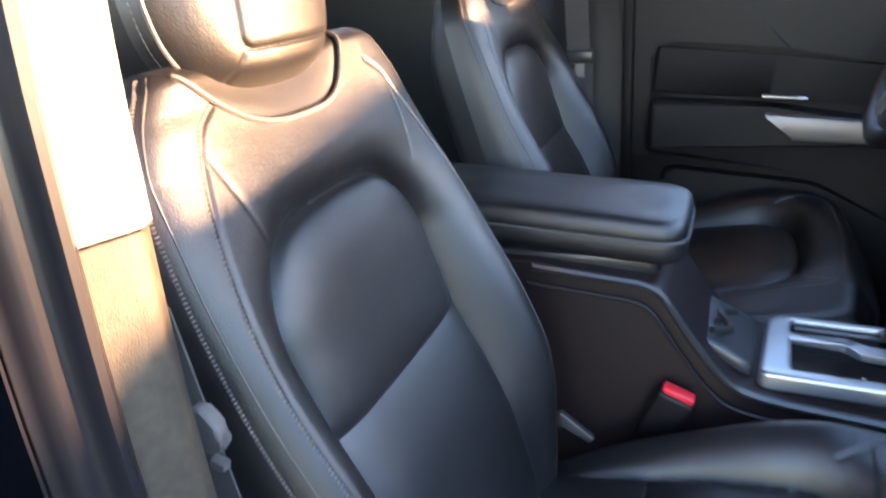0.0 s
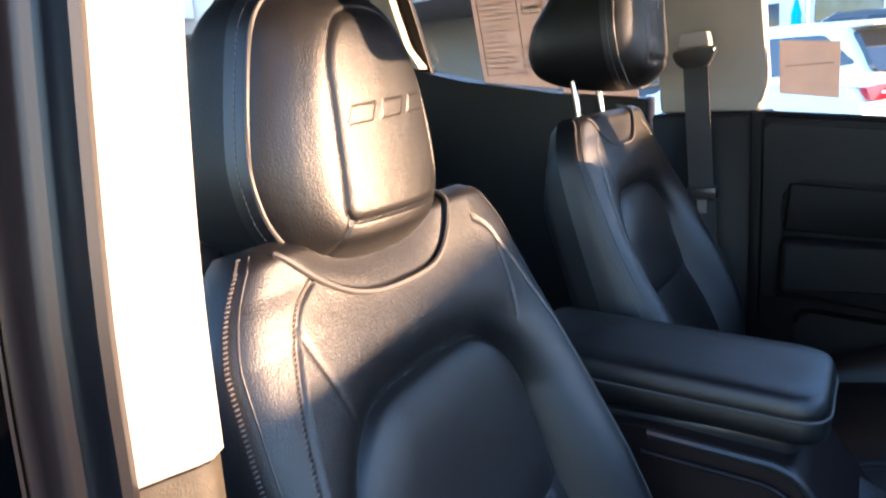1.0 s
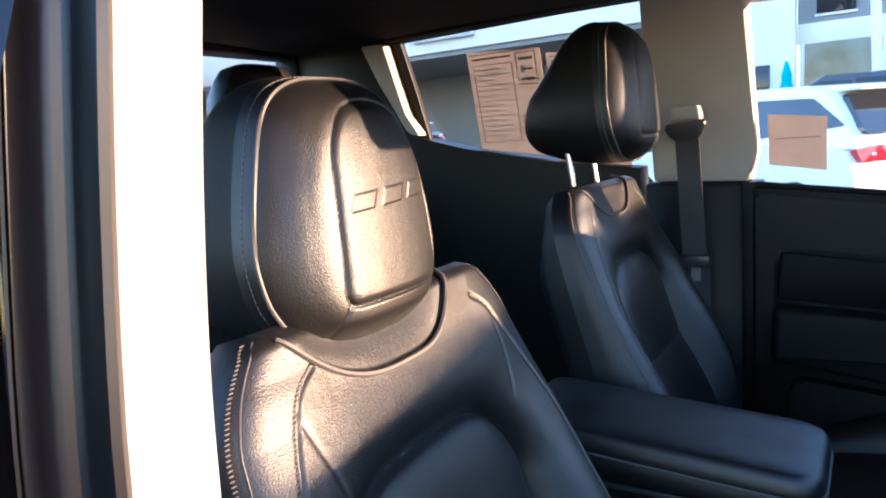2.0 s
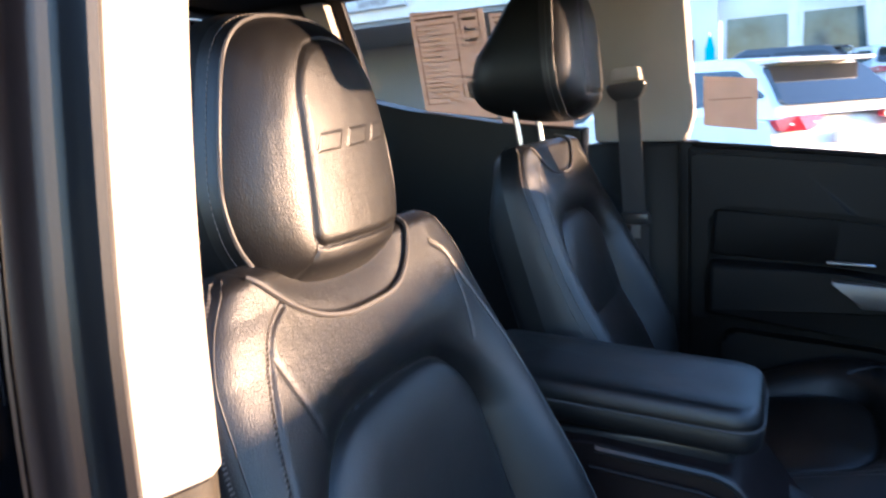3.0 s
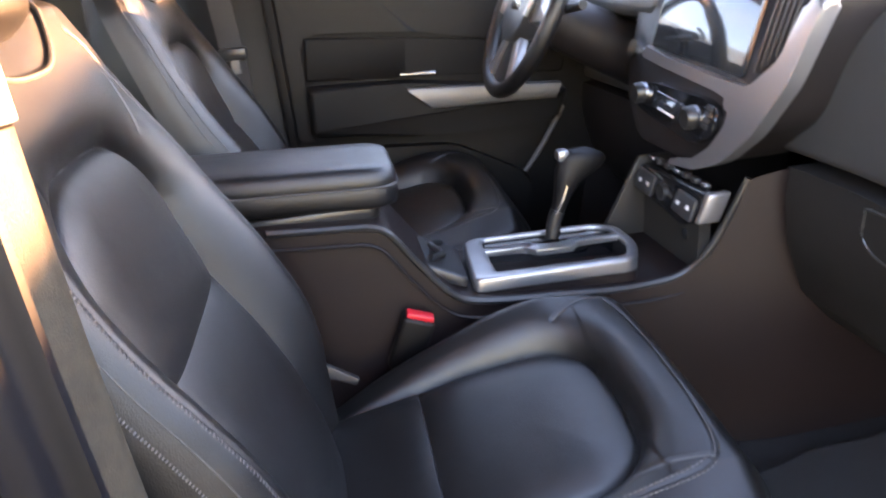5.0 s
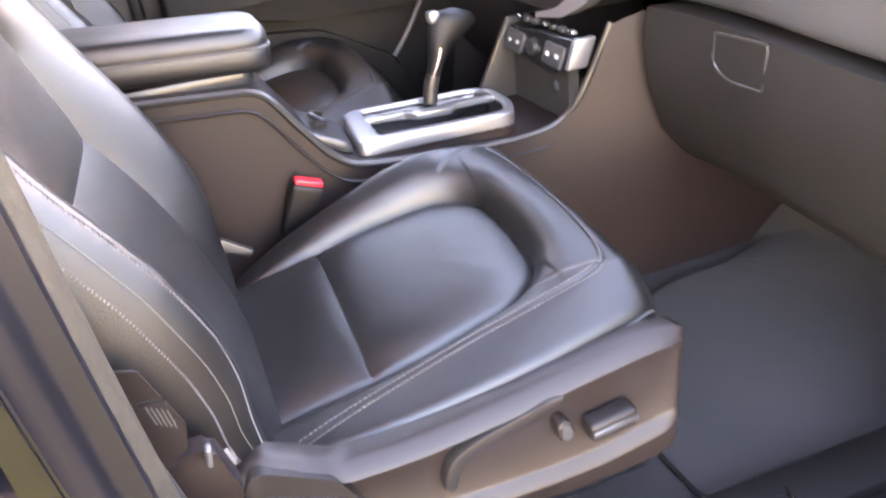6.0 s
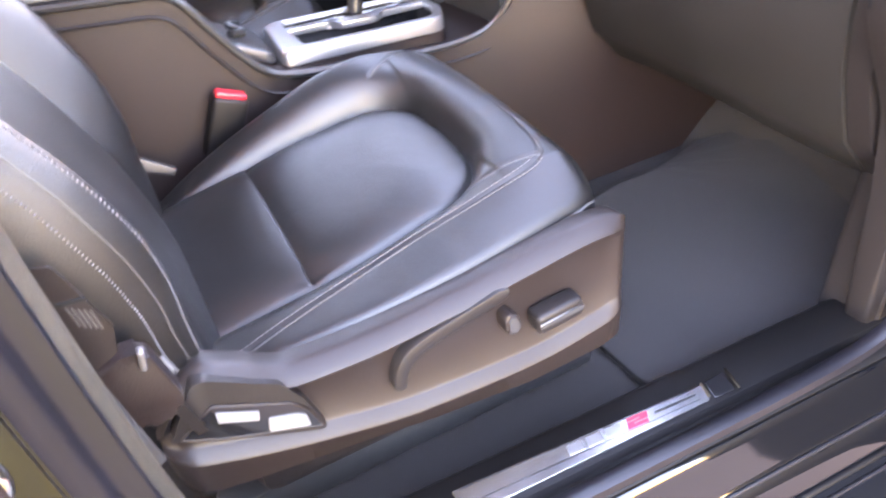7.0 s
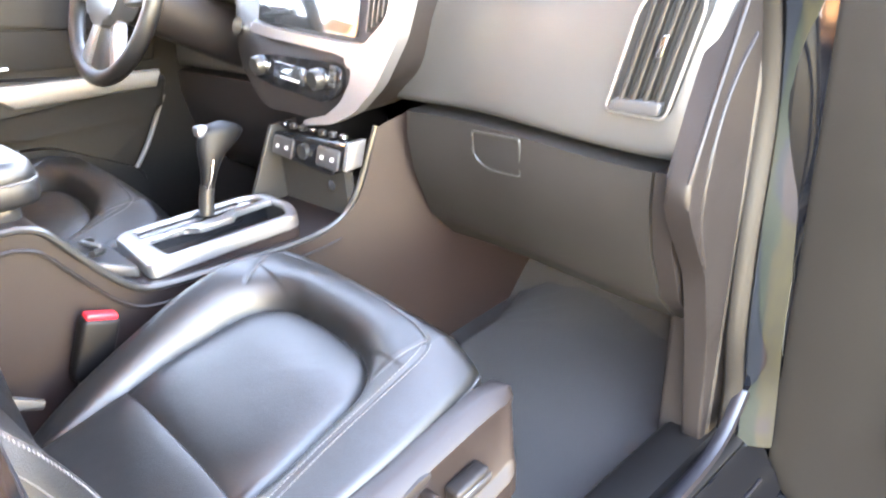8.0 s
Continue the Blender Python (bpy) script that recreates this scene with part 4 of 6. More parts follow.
PLATE = lambda u, v, d: Vector((0.016 + u + 0.30 * (v if u > 0.2 else 0.0), 0.3335 - 0.087 * u + v, d))       # along the plate, across it, up
part("plate", prism(rounded([PLATE(*p, 0)[:2] for p in ((0.0, -0.0255), (0.335, -0.0140), (0.340, 0.0105), (0.0, 0.0135))], 0.003, 3), XY, 0.711, 0.716, 0.0015, 1), STEEL, sp)
part("plate_end", prism(rounded([PLATE(*p, 0)[:2] for p in ((0.343, -0.0135), (0.374, -0.0135), (0.374, 0.0155), (0.343, 0.0125))], 0.003, 3), XY, 0.711, 0.715, 0.001, 1), GLOSSBLACK, sp, "gloss black end of the plate")
for v in (-0.0095, 0.0095):
    part("groove", prism([PLATE(0.01, v * 1.1 - 0.0005, 0)[:2], PLATE(0.325, v * 0.85 - 0.0005, 0)[:2], PLATE(0.325, v * 0.85 + 0.0005, 0)[:2], PLATE(0.01, v * 1.1 + 0.0005, 0)[:2]], XY, 0.7155, 0.7163), DEEP, sp, "thin dark groove")
part("groove", prism([PLATE(0.262, -0.0015, 0)[:2], PLATE(0.322, -0.0012, 0)[:2], PLATE(0.322, 0.0012, 0)[:2], PLATE(0.262, 0.0015, 0)[:2]], XY, 0.7155, 0.7165), DEEP, sp, "dark slot")
red = [PLATE(*p, 0)[:2] for p in ((0.221, -0.0075), (0.250, -0.0072), (0.254, 0.0072), (0.225, 0.0075))]
badge = part("badge", prism(red, XY, 0.7155, 0.7168, 0.0004, 1), RED_ENAMEL, sp, "red enamel badge")
for u, v in ((0.222, 0.0022), (0.232, -0.0022)):
    part("badge_bar", prism([PLATE(u, v - 0.0008, 0)[:2], PLATE(u + 0.019, v - 0.0008, 0)[:2], PLATE(u + 0.019, v + 0.0008, 0)[:2], PLATE(u, v + 0.0008, 0)[:2]], XY, 0.7165, 0.7173), PULL, badge, "satin bar on the badge")
for k in range(3):
    part("badge", prism([PLATE(*p, 0)[:2] for p in ((0.140 + 0.026 * k, -0.007), (0.160 + 0.026 * k, -0.007), (0.164 + 0.026 * k, 0.007), (0.144 + 0.026 * k, 0.007))], XY, 0.7155, 0.7166, 0.0004, 1), SILVER, sp, "satin badge bar")
for u, w in ((0.337, 0.011), (0.378, 0.017)):
    part("chrome_edge", tube([PLATE(u, -w, 0.717), PLATE(u, w, 0.717)], 0.0016, 6), CHROME, sp, "chrome edge")

# front door pillar on the passenger's side
ribbon([(0.40, 0.31, 1.80), (0.52, 0.292, 1.62), (0.66, 0.278, 1.42), (0.70, 0.27, 1.25), (0.675, 0.265, 1.05), (0.655, 0.258, 0.90), (0.655, 0.252, 0.80), (0.64, 0.25, 0.73)], 0.03, 0.022, "trim_seal", RUBBER, "black rubber seal along the front pillar", "door seal", (0.5, -1, 0))
ribbon([(0.44, 0.27, 1.80), (0.56, 0.258, 1.62), (0.70, 0.245, 1.42), (0.735, 0.24, 1.25), (0.715, 0.236, 1.05), (0.70, 0.232, 0.90), (0.695, 0.226, 0.80), (0.67, 0.215, 0.70)], 0.06, 0.02, "trim_pillar", PAINT, "dark blue painted hinge pillar", "door pillar", (0.45, -0.9, 0))
solid("kick_panel", prism([(0.62, 0.66), (1.2, 0.66), (1.2, 1.30), (0.68, 1.30), (0.66, 1.0)], XZ, 0.275, 0.36, 0.01), PLASTIC, "black kick panel", "kick panel", "structure")

fp = thing("pillar_trim", "dark ribbed trim beside the end of the dashboard", "pillar trim", (0.66, 0.31, 1.1), "", "structure")
part("cover", prism(rounded([(0.498, 1.165), (0.556, 1.275), (0.620, 1.376), (0.66, 1.43), (0.80, 1.42), (0.72, 1.20), (0.70, 0.95), (0.66, 0.70), (0.61, 0.70), (0.60, 0.90), (0.575, 1.02), (0.515, 1.12)], 0.02, 3), XZ, 0.278, 0.312, 0.008, 3), PLASTIC, fp, "dark grained trim cover")
for pts in ([(0.62, 0.277, 1.381), (0.585, 0.277, 1.327), (0.551, 0.277, 1.273), (0.520, 0.277, 1.219), (0.505, 0.279, 1.180)], [(0.658, 0.277, 1.336), (0.616, 0.277, 1.301), (0.579, 0.277, 1.253), (0.550, 0.277, 1.181), (0.545, 0.278, 1.116), (0.566, 0.278, 1.041)]):
    part("rib", tube(smooth_line(pts, 6), 0.0035, 8), PLASTIC, fp, "raised rib")
solid("hinge_pillar", box((0.72, 0.10, 0.52), (0.80, 0.30, 1.42), 0.015), PAINT, "dark blue painted body behind the door hinges", "door pillar", "structure")
# open passenger door
pd = thing("door_3", "open passenger door with dark inner trim", "car door", (0.76, 0.2, 1.1), "", "structure")
ang = radians(-84)
dl = lambda u, v, d: Vector((0.705 + u * math.cos(ang) + d * -math.sin(ang), 0.205 + u * math.sin(ang) - d * math.cos(ang), v))
part("door_panel", prism(rounded([(0.0, 0.50), (1.02, 0.50), (1.09, 1.2), (1.09, 1.50), (0.0, 1.45)], 0.03, 3), dl, 0.0, 0.07, 0.012, 2), PLASTIC_DOOR, pd)
part("door_pocket", prism(rounded([(0.16, 0.72), (0.75, 0.74), (0.80, 1.0), (0.45, 1.04), (0.19, 1.0)], 0.05, 4), dl, -0.018, 0.004, 0.010, 3), PLASTIC_DOOR, pd, "black door pocket")
part("door_armrest", prism(rounded([(0.36, 1.10), (0.85, 1.13), (0.85, 1.23), (0.36, 1.20)], 0.03, 4), dl, -0.06, 0.004, 0.02, 3), PLASTIC_DOOR, pd, "black door armrest")
part("door_skin", prism(rounded([(0.0, 0.62), (1.07, 0.62), (1.13, 1.2), (1.12, 1.50), (0.0, 1.45)], 0.03, 3), dl, 0.072, 0.12, 0.012, 2), PAINT, pd, "dark blue painted door skin")

# mat
fm = [(0.335, 0.362), (0.60, 0.352), (0.78, 0.39), (0.90, 0.48), (0.985, 0.62), (0.985, 0.80), (0.95, 0.875), (0.86, 0.85), (0.74, 0.82), (0.64, 0.83), (0.56, 0.80), (0.335, 0.80)]
fmat = thing("floor_mat", "dark grey carpet floor mat in the passenger footwell", "floor mat", (0.6, 0.6, 0.66))
part("mat", prism(rounded(fm, 0.04, 4), lambda u, v, d: Vector((u, v, d + 0.9 * max(0, u - 0.86) ** 1.2)), 0.657, 0.668, 0.003, 2), MAT, fmat)
part("edging", tube([Vector((u, v, 0.664 + 0.9 * max(0, u - 0.86) ** 1.2)) for u, v in rounded(fm, 0.04, 4)], 0.0045, 6, True), RUBBER, fmat, "dark bound edge")

# ---------------------------------------------------------------- centre console
con = thing("center_console", "black centre console with a silver shifter bezel and leather armrest", "center console", (0.05, CY, 0.66))
side = [(-0.42, 1.19), (-0.22, 1.190), (-0.075, 1.178), (-0.045, 1.163), (-0.005, 1.105), (0.04, 1.048), (0.09, 1.025), (0.22, 1.012), (0.36, 1.000), (0.42, 1.004), (0.47, 1.01), (0.52, 1.012), (0.56, 1.012), (0.60, 1.012), (0.60, 0.66), (-0.42, 0.66)]
side_s = side[:2] + [tuple(p)[:2] for p in smooth_line([(a, b, 0) for a, b in side[2:13]], 5)] + side[13:]
part("body", prism(side_s, XZ, 0.917, 1.125, 0.008, 3), CONSOLE, con)
SWEEP = [(0.30, 0.913, 1.000), (0.37, 0.912, 1.000), (0.42, 0.9066, 1.010), (0.455, 0.899, 1.038), (0.480, 0.891, 1.085), (0.497, 0.882, 1.130), (0.512, 0.875, 1.172)]
sweep = smooth_line(SWEEP, 6)
edge = [Vector((a, 0.912, b - 0.004)) for a, b in side_s if -0.4 < a < 0.29 and b > 0.9] + sweep
part("side_trim", tube(edge, 0.006, 8), SMOOTH, con, "raised black edge moulding")
edge2 = [Vector((a * 0.985 - 0.012, 0.909, b - 0.03)) for a, b in side_s if -0.4 < a < 0.26 and b > 0.9] + [p + Vector((0.012, -0.006, -0.028)) for p in sweep[4:]]
part("side_trim", tube(edge2, 0.003, 6), PLASTIC, con)
# side panel flaring out towards the dashboard and on to the toe board
flare = lambda x, z: 0.9135 - 0.082 * sstep(0.34, 0.66, x) * (0.45 + 0.55 * sstep(0.66, 1.0, z))
bm = bmesh.new()
rows = []
for x in [0.25 + 0.01 * i for i in range(46)] + [0.72 + 0.04 * i for i in range(12)]:
    zt = 1.0 if x <= 0.30 else lerp_table([(p[0], p[2]) for p in SWEEP] + [(0.60, 1.19), (1.2, 1.19)], x)
    rows.append([Vector((x, flare(x, 0.66 + (zt - 0.66) * j / 24), 0.66 + (zt - 0.66) * j / 24)) for j in range(25)])
add_grid(bm, rows)
part("side_panel", bm, CONSOLE, con, "dark brown-black flared side panel")
# armrest lid
lid_z = lambda x: 1.302 - 0.06 * (x + 0.06)
out = rounded([(-0.42, 0.925), (-0.018, 0.925), (-0.018, 1.115), (-0.42, 1.115)], [0.02, 0.045, 0.045, 0.02], 6)
bm = bmesh.new()
rings = []
for z0, k in ((1.193, 0.90), (1.197, 0.965), (1.203, 0.99), (1.211, 1.0), (1.225, 1.0), (1.2275, 0.992), (1.230, 1.0), (1.238, 0.995), (1.247, 0.975), (1.253, 0.94), (1.256, 0.88), (1.258, 0.6), (1.2585, 0.02)):
    sh = lid_z(-0.06) - 1.302
    rings.append([Vector((-0.20 + (u + 0.20) * (1 - (1 - k) * 0.5), CY + (v - CY) * (k if k < 0.9 else 1 - (1 - k) * 1.2), z0 - 0.06 * (u + 0.06))) for u, v in out])
part("armrest_lid", loft(rings), LEATHER, con, "black leather armrest lid")
seam = [Vector((u, CY + (v - CY) * 1.002, 1.2275 - 0.06 * (u + 0.06))) for u, v in out]
part("lid_seam", tube(seam, 0.002, 6, True), PIPING, con, "sewn lid seam")
part("lid_base", prism(rounded([(-0.42, 0.94), (-0.05, 0.94), (-0.05, 1.10), (-0.42, 1.10)], 0.02, 3), XY, 1.175, 1.197, 0.004), SMOOTH, con)
# silver bezel round shifter and cup holders
bz = lambda u, v, d: Vector((u, v, d - 0.03 * (u - 0.2)))
ring = rounded([(0.095, 0.962), (0.125, 0.952), (0.345, 0.952), (0.368, 0.985), (0.368, 1.07), (0.335, 1.10), (0.125, 1.10), (0.105, 1.085)], 0.015, 3)


b_out = rounded([(0.080, 0.931), (0.358, 0.931), (0.388, 0.995), (0.387, 1.085), (0.352, 1.113), (0.115, 1.113), (0.096, 1.095)], [0.018, 0.02, 0.03, 0.02, 0.02, 0.015, 0.01], 5)
b_in = rounded([(0.124, 0.952), (0.345, 0.950), (0.369, 0.997), (0.368, 1.078), (0.344, 1.098), (0.134, 1.098), (0.129, 1.09)], [0.012, 0.015, 0.022, 0.014, 0.014, 0.004, 0.003], 5)
part("bezel_base", prism(ring, bz, 0.985, 1.004, 0.002), DEEP, con, "black floor of the console wells")
bm = bmesh.new()
add_grid(bm, [[bz(u, v, h) for u, v in b_out] for h in (0.985, 1.024)], True)
part("bezel_skirt", bm, CONSOLE, con)
mixp = lambda k: [(a[0] + (b[0] - a[0]) * k, a[1] + (b[1] - a[1]) * k) for a, b in zip(b_out, b_in)]
bm = bmesh.new()
add_grid(bm, [[bz(u, v, h) for u, v in mixp(k)] for k, h in ((0.0, 1.022), (0.0, 1.0415), (0.04, 1.0445), (0.12, 1.0462), (0.22, 1.0468), (0.80, 1.0475), (0.90, 1.0470), (0.97, 1.0455), (1.0, 1.043), (1.0, 1.038))], True)
bzl = part("bezel", bm, SILVER, con, "satin silver bezel")
bm = bmesh.new()
add_grid(bm, [[bz(u, v, h) for u, v in b_in] for h in (1.040, 1.002)], True)
part("well_wall", bm, DEEP, con, "matt black wall of the wells")
part("bezel_bar", prism(rounded([(0.122, 1.040), (0.196, 1.038), (0.212, 1.018), (0.276, 1.016), (0.292, 1.036), (0.374, 1.036), (0.374, 1.052), (0.285, 1.054), (0.27, 1.042), (0.222, 1.044), (0.205, 1.058), (0.122, 1.059)], 0.004, 3), bz, 1.036, 1.0470, 0.002, 2), SILVER, bzl, "satin silver divider")
part("gear_gate", prism(rounded([(0.128, 1.056), (0.366, 1.050), (0.366, 1.080), (0.344, 1.097), (0.134, 1.097)], 0.006, 3), bz, 1.006, 1.038, 0.002, 1), GLOSSBLACK, bzl, "gloss black gear gate")
for x in (0.18, 0.305):
    cup = bmesh.new()
    add_tube(cup, [(x, 0.994, 1.003 - 0.03 * (x - 0.2)), (x, 0.994, 1.010 - 0.03 * (x - 0.2))], 0.036, 24)
    part("cup_holder", cup, RUBBER, con, "black cup holder well")
part("cup_clip", tube([(0.215, 0.985, 1.005), (0.215, 0.985, 1.028)], 0.003, 8), CHROME, con, "small metal catch")
part("tray", prism(rounded([(-0.02, 0.955), (0.075, 0.945), (0.085, 1.10), (-0.01, 1.10)], 0.015, 3), lambda u, v, d: Vector((u, v, d - 0.5 * (u - 0.02))), 1.055, 1.075, 0.005), PAD, con, "grey plastic tray behind the bezel")
part("tray_ridge", tube(smooth_line([(0.02, 0.97, 1.085), (0.045, 1.0, 1.075), (0.03, 1.03, 1.083), (0.05, 1.06, 1.072)], 5), 0.006, 8), SMOOTH, con)
# gear lever
gl = thing("gear_lever", "black leather gear lever with a silver knob button", "gear lever", (0.265, 1.075, 1.055))
stem = smooth_line([(0.262, 1.078, 1.045), (0.268, 1.079, 1.075), (0.278, 1.080, 1.105), (0.291, 1.082, 1.135), (0.302, 1.084, 1.157), (0.311, 1.085, 1.176), (0.315, 1.085, 1.190), (0.316, 1.085, 1.199)], 5)
knob_r = [(1.04, 0.012), (1.08, 0.0115), (1.11, 0.0135), (1.14, 0.0185), (1.160, 0.0215), (1.178, 0.0225), (1.190, 0.0185), (1.199, 0.004)]
knob_l = [(1.04, 1.0), (1.10, 1.1), (1.14, 1.3), (1.165, 1.75), (1.185, 1.95), (1.199, 1.9)]
rings = []
for p in stem:
    r, k = lerp_table(knob_r, p.z), lerp_table(knob_l, p.z)
    fwd = 0.010 * sstep(1.14, 1.18, p.z)
    rings.append([p + Vector((k * r * math.cos(q) + fwd, r * math.sin(q), -0.30 * r * math.cos(q) * sstep(1.12, 1.17, p.z))) for q in [2 * math.pi * j / 24 for j in range(24)]])
part("knob", loft(rings), VINYL, gl, "black leather knob and stem")
part("shaft", tube(smooth_line([(0.258, 1.078, 1.04), (0.266, 1.079, 1.075), (0.272, 1.079, 1.09)], 4), 0.0135, 12), SMOOTH, gl, "dark shaft collar")
part("trim_strip", tube(smooth_line([(0.262, 1.064, 1.09), (0.276, 1.063, 1.112), (0.286, 1.062, 1.14)], 5), 0.0022, 6), STEEL, gl, "bright side strip")
part("button", box((0.275, 1.073, 1.180), (0.296, 1.097, 1.200), 0.005, 2), SILVER, gl, "silver knob button")

# seat belt buckle beside the passenger seat
bk = thing("seat_belt_buckle", "black seat belt buckle with a red release button", "seat belt buckle", (-0.03, 0.893, 0.93))
tl = pose(-0.03, 0.895, 0.99, 6, 22, 0)
part("housing", box((-0.026, -0.014, -0.06), (0.026, 0.014, 0.036), 0.007, 3, tl), RUBBER, bk)
part("button", box((-0.022, -0.010, 0.034), (0.022, 0.010, 0.043), 0.003, 2, tl), RED, bk, "red release button")
part("stalk", box((-0.014, -0.004, -0.20), (0.014, 0.004, -0.055), 0.003, 2, tl), WEBBING, bk)

# ---------------------------------------------------------------- dashboard
dash = thing("dashboard", "black dashboard with a silver centre surround", "dashboard", (0.7, CY, 1.2))
pad = [(1.20, 1.34), (1.02, 1.395), (0.80, 1.425), (0.68, 1.425), (0.625, 1.408), (0.592, 1.36), (0.573, 1.29), (0.562, 1.235), (0.565, 1.213), (0.59, 1.205), (0.70, 1.20), (1.2, 1.15)]
pad = [tuple(p)[:2] for p in smooth_line([(a, b, 0) for a, b in pad[:10]], 4)] + pad[10:]


def dash_place(u, v, d):
    return Vector((u, d, v - 0.028 * sstep(0.75, 0.35, d) * sstep(1.40, 1.20, v)))


bm = bmesh.new()
ys = [0.318, 0.322, 0.332, 0.346] + [0.36 + 1.40 * i / 36 for i in range(37)]
ends = [0.018, 0.010, 0.004, 0.001] + [0.0] * 37           # the pad's end is rounded
V = add_grid(bm, [[dash_place(u + e * (1 if u < 0.8 else 0), v - 0.2 * (v - 1.2) * e / 0.018 * 0.02, y - 0.16 * (v - 1.2) * sstep(0.42, 0.32, y)) for u, v in pad] for y, e in zip(ys, ends)], True)
bm.faces.new(V[0])
bm.faces.new(V[-1][::-1])
part("upper_pad", bm, DASHPAD, dash, "soft black upper dashboard, colour lightened for sky sheen")
gb = [(0.546, 1.198), (0.542, 1.15), (0.552, 1.08), (0.585, 0.99), (0.64, 0.93), (0.75, 0.90), (0.75, 1.198)]
bm = bmesh.new()
ys = [0.352 + 0.475 * i / 12 for i in range(13)]
V = add_grid(bm, [[dash_place(u, v, y) for u, v in gb] for y in ys], True)
bm.faces.new(V[0])
bm.faces.new(V[-1][::-1])
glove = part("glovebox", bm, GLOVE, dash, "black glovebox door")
bm = bmesh.new()
ys = [0.320, 0.328, 0.338, 0.3495]
V = add_grid(bm, [[dash_place(u + 0.004, v, y) for u, v in gb] for y in ys], True)
bm.faces.new(V[0])
bm.faces.new(V[-1][::-1])
part("end_panel", bm, PLASTIC, dash)
hd = rounded([(0.575, 1.183), (0.672, 1.183), (0.670, 1.14), (0.64, 1.122), (0.575, 1.122)], [0.006, 0.006, 0.02, 0.015, 0.006], 4)
gx = lambda v: lerp_table([(1.08, 0.552), (1.15, 0.542), (1.198, 0.546)], v)
part("handle_recess", prism(hd, lambda u, v, d: Vector((gx(v) + 0.006 + d, u, v)), -0.004, 0.004, 0.002, 1), GLOSSBLACK, glove, "glovebox handle")
part("handle_rim", tube([Vector((gx(v) + 0.001, u, v)) for u, v in hd], 0.0025, 6, True), SMOOTH, glove)
# lower dash on the driver's side
bm = bmesh.new()
ys = [1.13 + 0.60 * i / 8 for i in range(9)]
V = add_grid(bm, [[dash_place(u + 0.01, v, y) for u, v in gb] for y in ys], True)
bm.faces.new(V[0])
bm.faces.new(V[-1][::-1])
part("driver_knee_panel", bm, PLASTIC, dash)
# side air vent, leaning outwards towards its top
vt = lambda u, v, d: Vector((0.585 + 0.16 * (v - 1.31) + 0.6 * max(0, v - 1.36) ** 1.5 + d, u - 0.25 * (v - 1.245), v))
VENT = rounded([(0.342, 1.240), (0.432, 1.243), (0.430, 1.38), (0.412, 1.41), (0.362, 1.41), (0.342, 1.38)], [0.012, 0.012, 0.02, 0.015, 0.015, 0.02], 4)
vent = part("air_vent", prism(VENT, vt, -0.010, 0.02, 0.004), DEEP, dash, "side air vent")
part("vent_frame", tube([vt(u, v, -0.019) for u, v in VENT], 0.0026, 8, True), PULL, vent, "satin silver vent frame")
for k in range(4):
    y = 0.3565 + 0.0175 * k
    part("slat", prism([(y, 1.255), (y + 0.007, 1.255), (y + 0.007, 1.397), (y, 1.397)], vt, -0.024, -0.009, 0.0015, 1), GLOVE, vent)
part("vent_tab", prism(rounded([(0.3725, 1.318), (0.3805, 1.318), (0.3805, 1.345), (0.3725, 1.345)], 0.002, 2), vt, -0.030, -0.022, 0.001, 1), CHROME, vent, "chrome vent tab")
part("vent_base", prism(rounded([(0.350, 1.244), (0.425, 1.246), (0.423, 1.262), (0.352, 1.262)], 0.006, 3), vt, -0.026, -0.012, 0.003, 2), PAD, vent)
# centre stack
sx = lambda u, v, d: Vector((0.475 + 0.28 * (v - 1.28) + d, u, v))
part("stack_body", prism(rounded([(0.77, 1.45), (0.80, 1.27), (0.90, 1.19), (1.13, 1.19), (1.24, 1.27), (1.27, 1.45)], 0.03, 4), sx, 0.0, 0.14, 0.006), PLASTIC, dash)
sil = [(0.735, 1.44), (0.758, 1.33), (0.798, 1.258), (0.848, 1.212), (0.905, 1.188), (0.985, 1.178), (0.990, 1.185), (0.925, 1.200), (0.884, 1.228), (0.862, 1.266), (0.870, 1.296), (0.91, 1.304), (1.10, 1.319), (1.175, 1.327), (1.185, 1.337), (1.178, 1.347), (1.10, 1.336), (0.90, 1.322), (0.838, 1.320), (0.79, 1.36), (0.77, 1.44)]
part("silver_surround", prism(rounded(sil, 0.014, 5), sx, -0.012, 0.014, 0.008, 4), SILVER, dash, "satin silver surround")
part("display", prism(rounded([(0.865, 1.328), (1.165, 1.345), (1.165, 1.46), (0.865, 1.46)], 0.008, 3), sx, -0.005, 0.01, 0.002, 1), SCREEN, dash, "dark glossy display")
for k in range(5):
    part("slat", prism([(0.785 + 0.012 * k, 1.372 - 0.008 * k), (0.789 + 0.012 * k, 1.372 - 0.008 * k), (0.785 + 0.012 * k, 1.45), (0.781 + 0.012 * k, 1.45)], sx, -0.010, 0.004), SMOOTH, dash)
clim = part("climate_panel", prism(rounded([(0.885, 1.245), (0.92, 1.222), (1.09, 1.238), (1.155, 1.25), (1.16, 1.285), (1.10, 1.292), (0.93, 1.29), (0.89, 1.28)], 0.016, 4), sx, -0.014, 0.006, 0.005, 2), GLOSSBLACK, dash, "gloss black climate panel")
part("climate_display", prism(rounded([(0.985, 1.245), (1.085, 1.254), (1.085, 1.282), (0.985, 1.274)], 0.004, 2), sx, -0.0165, -0.012, 0.001, 1), SCREEN, clim, "small climate display")
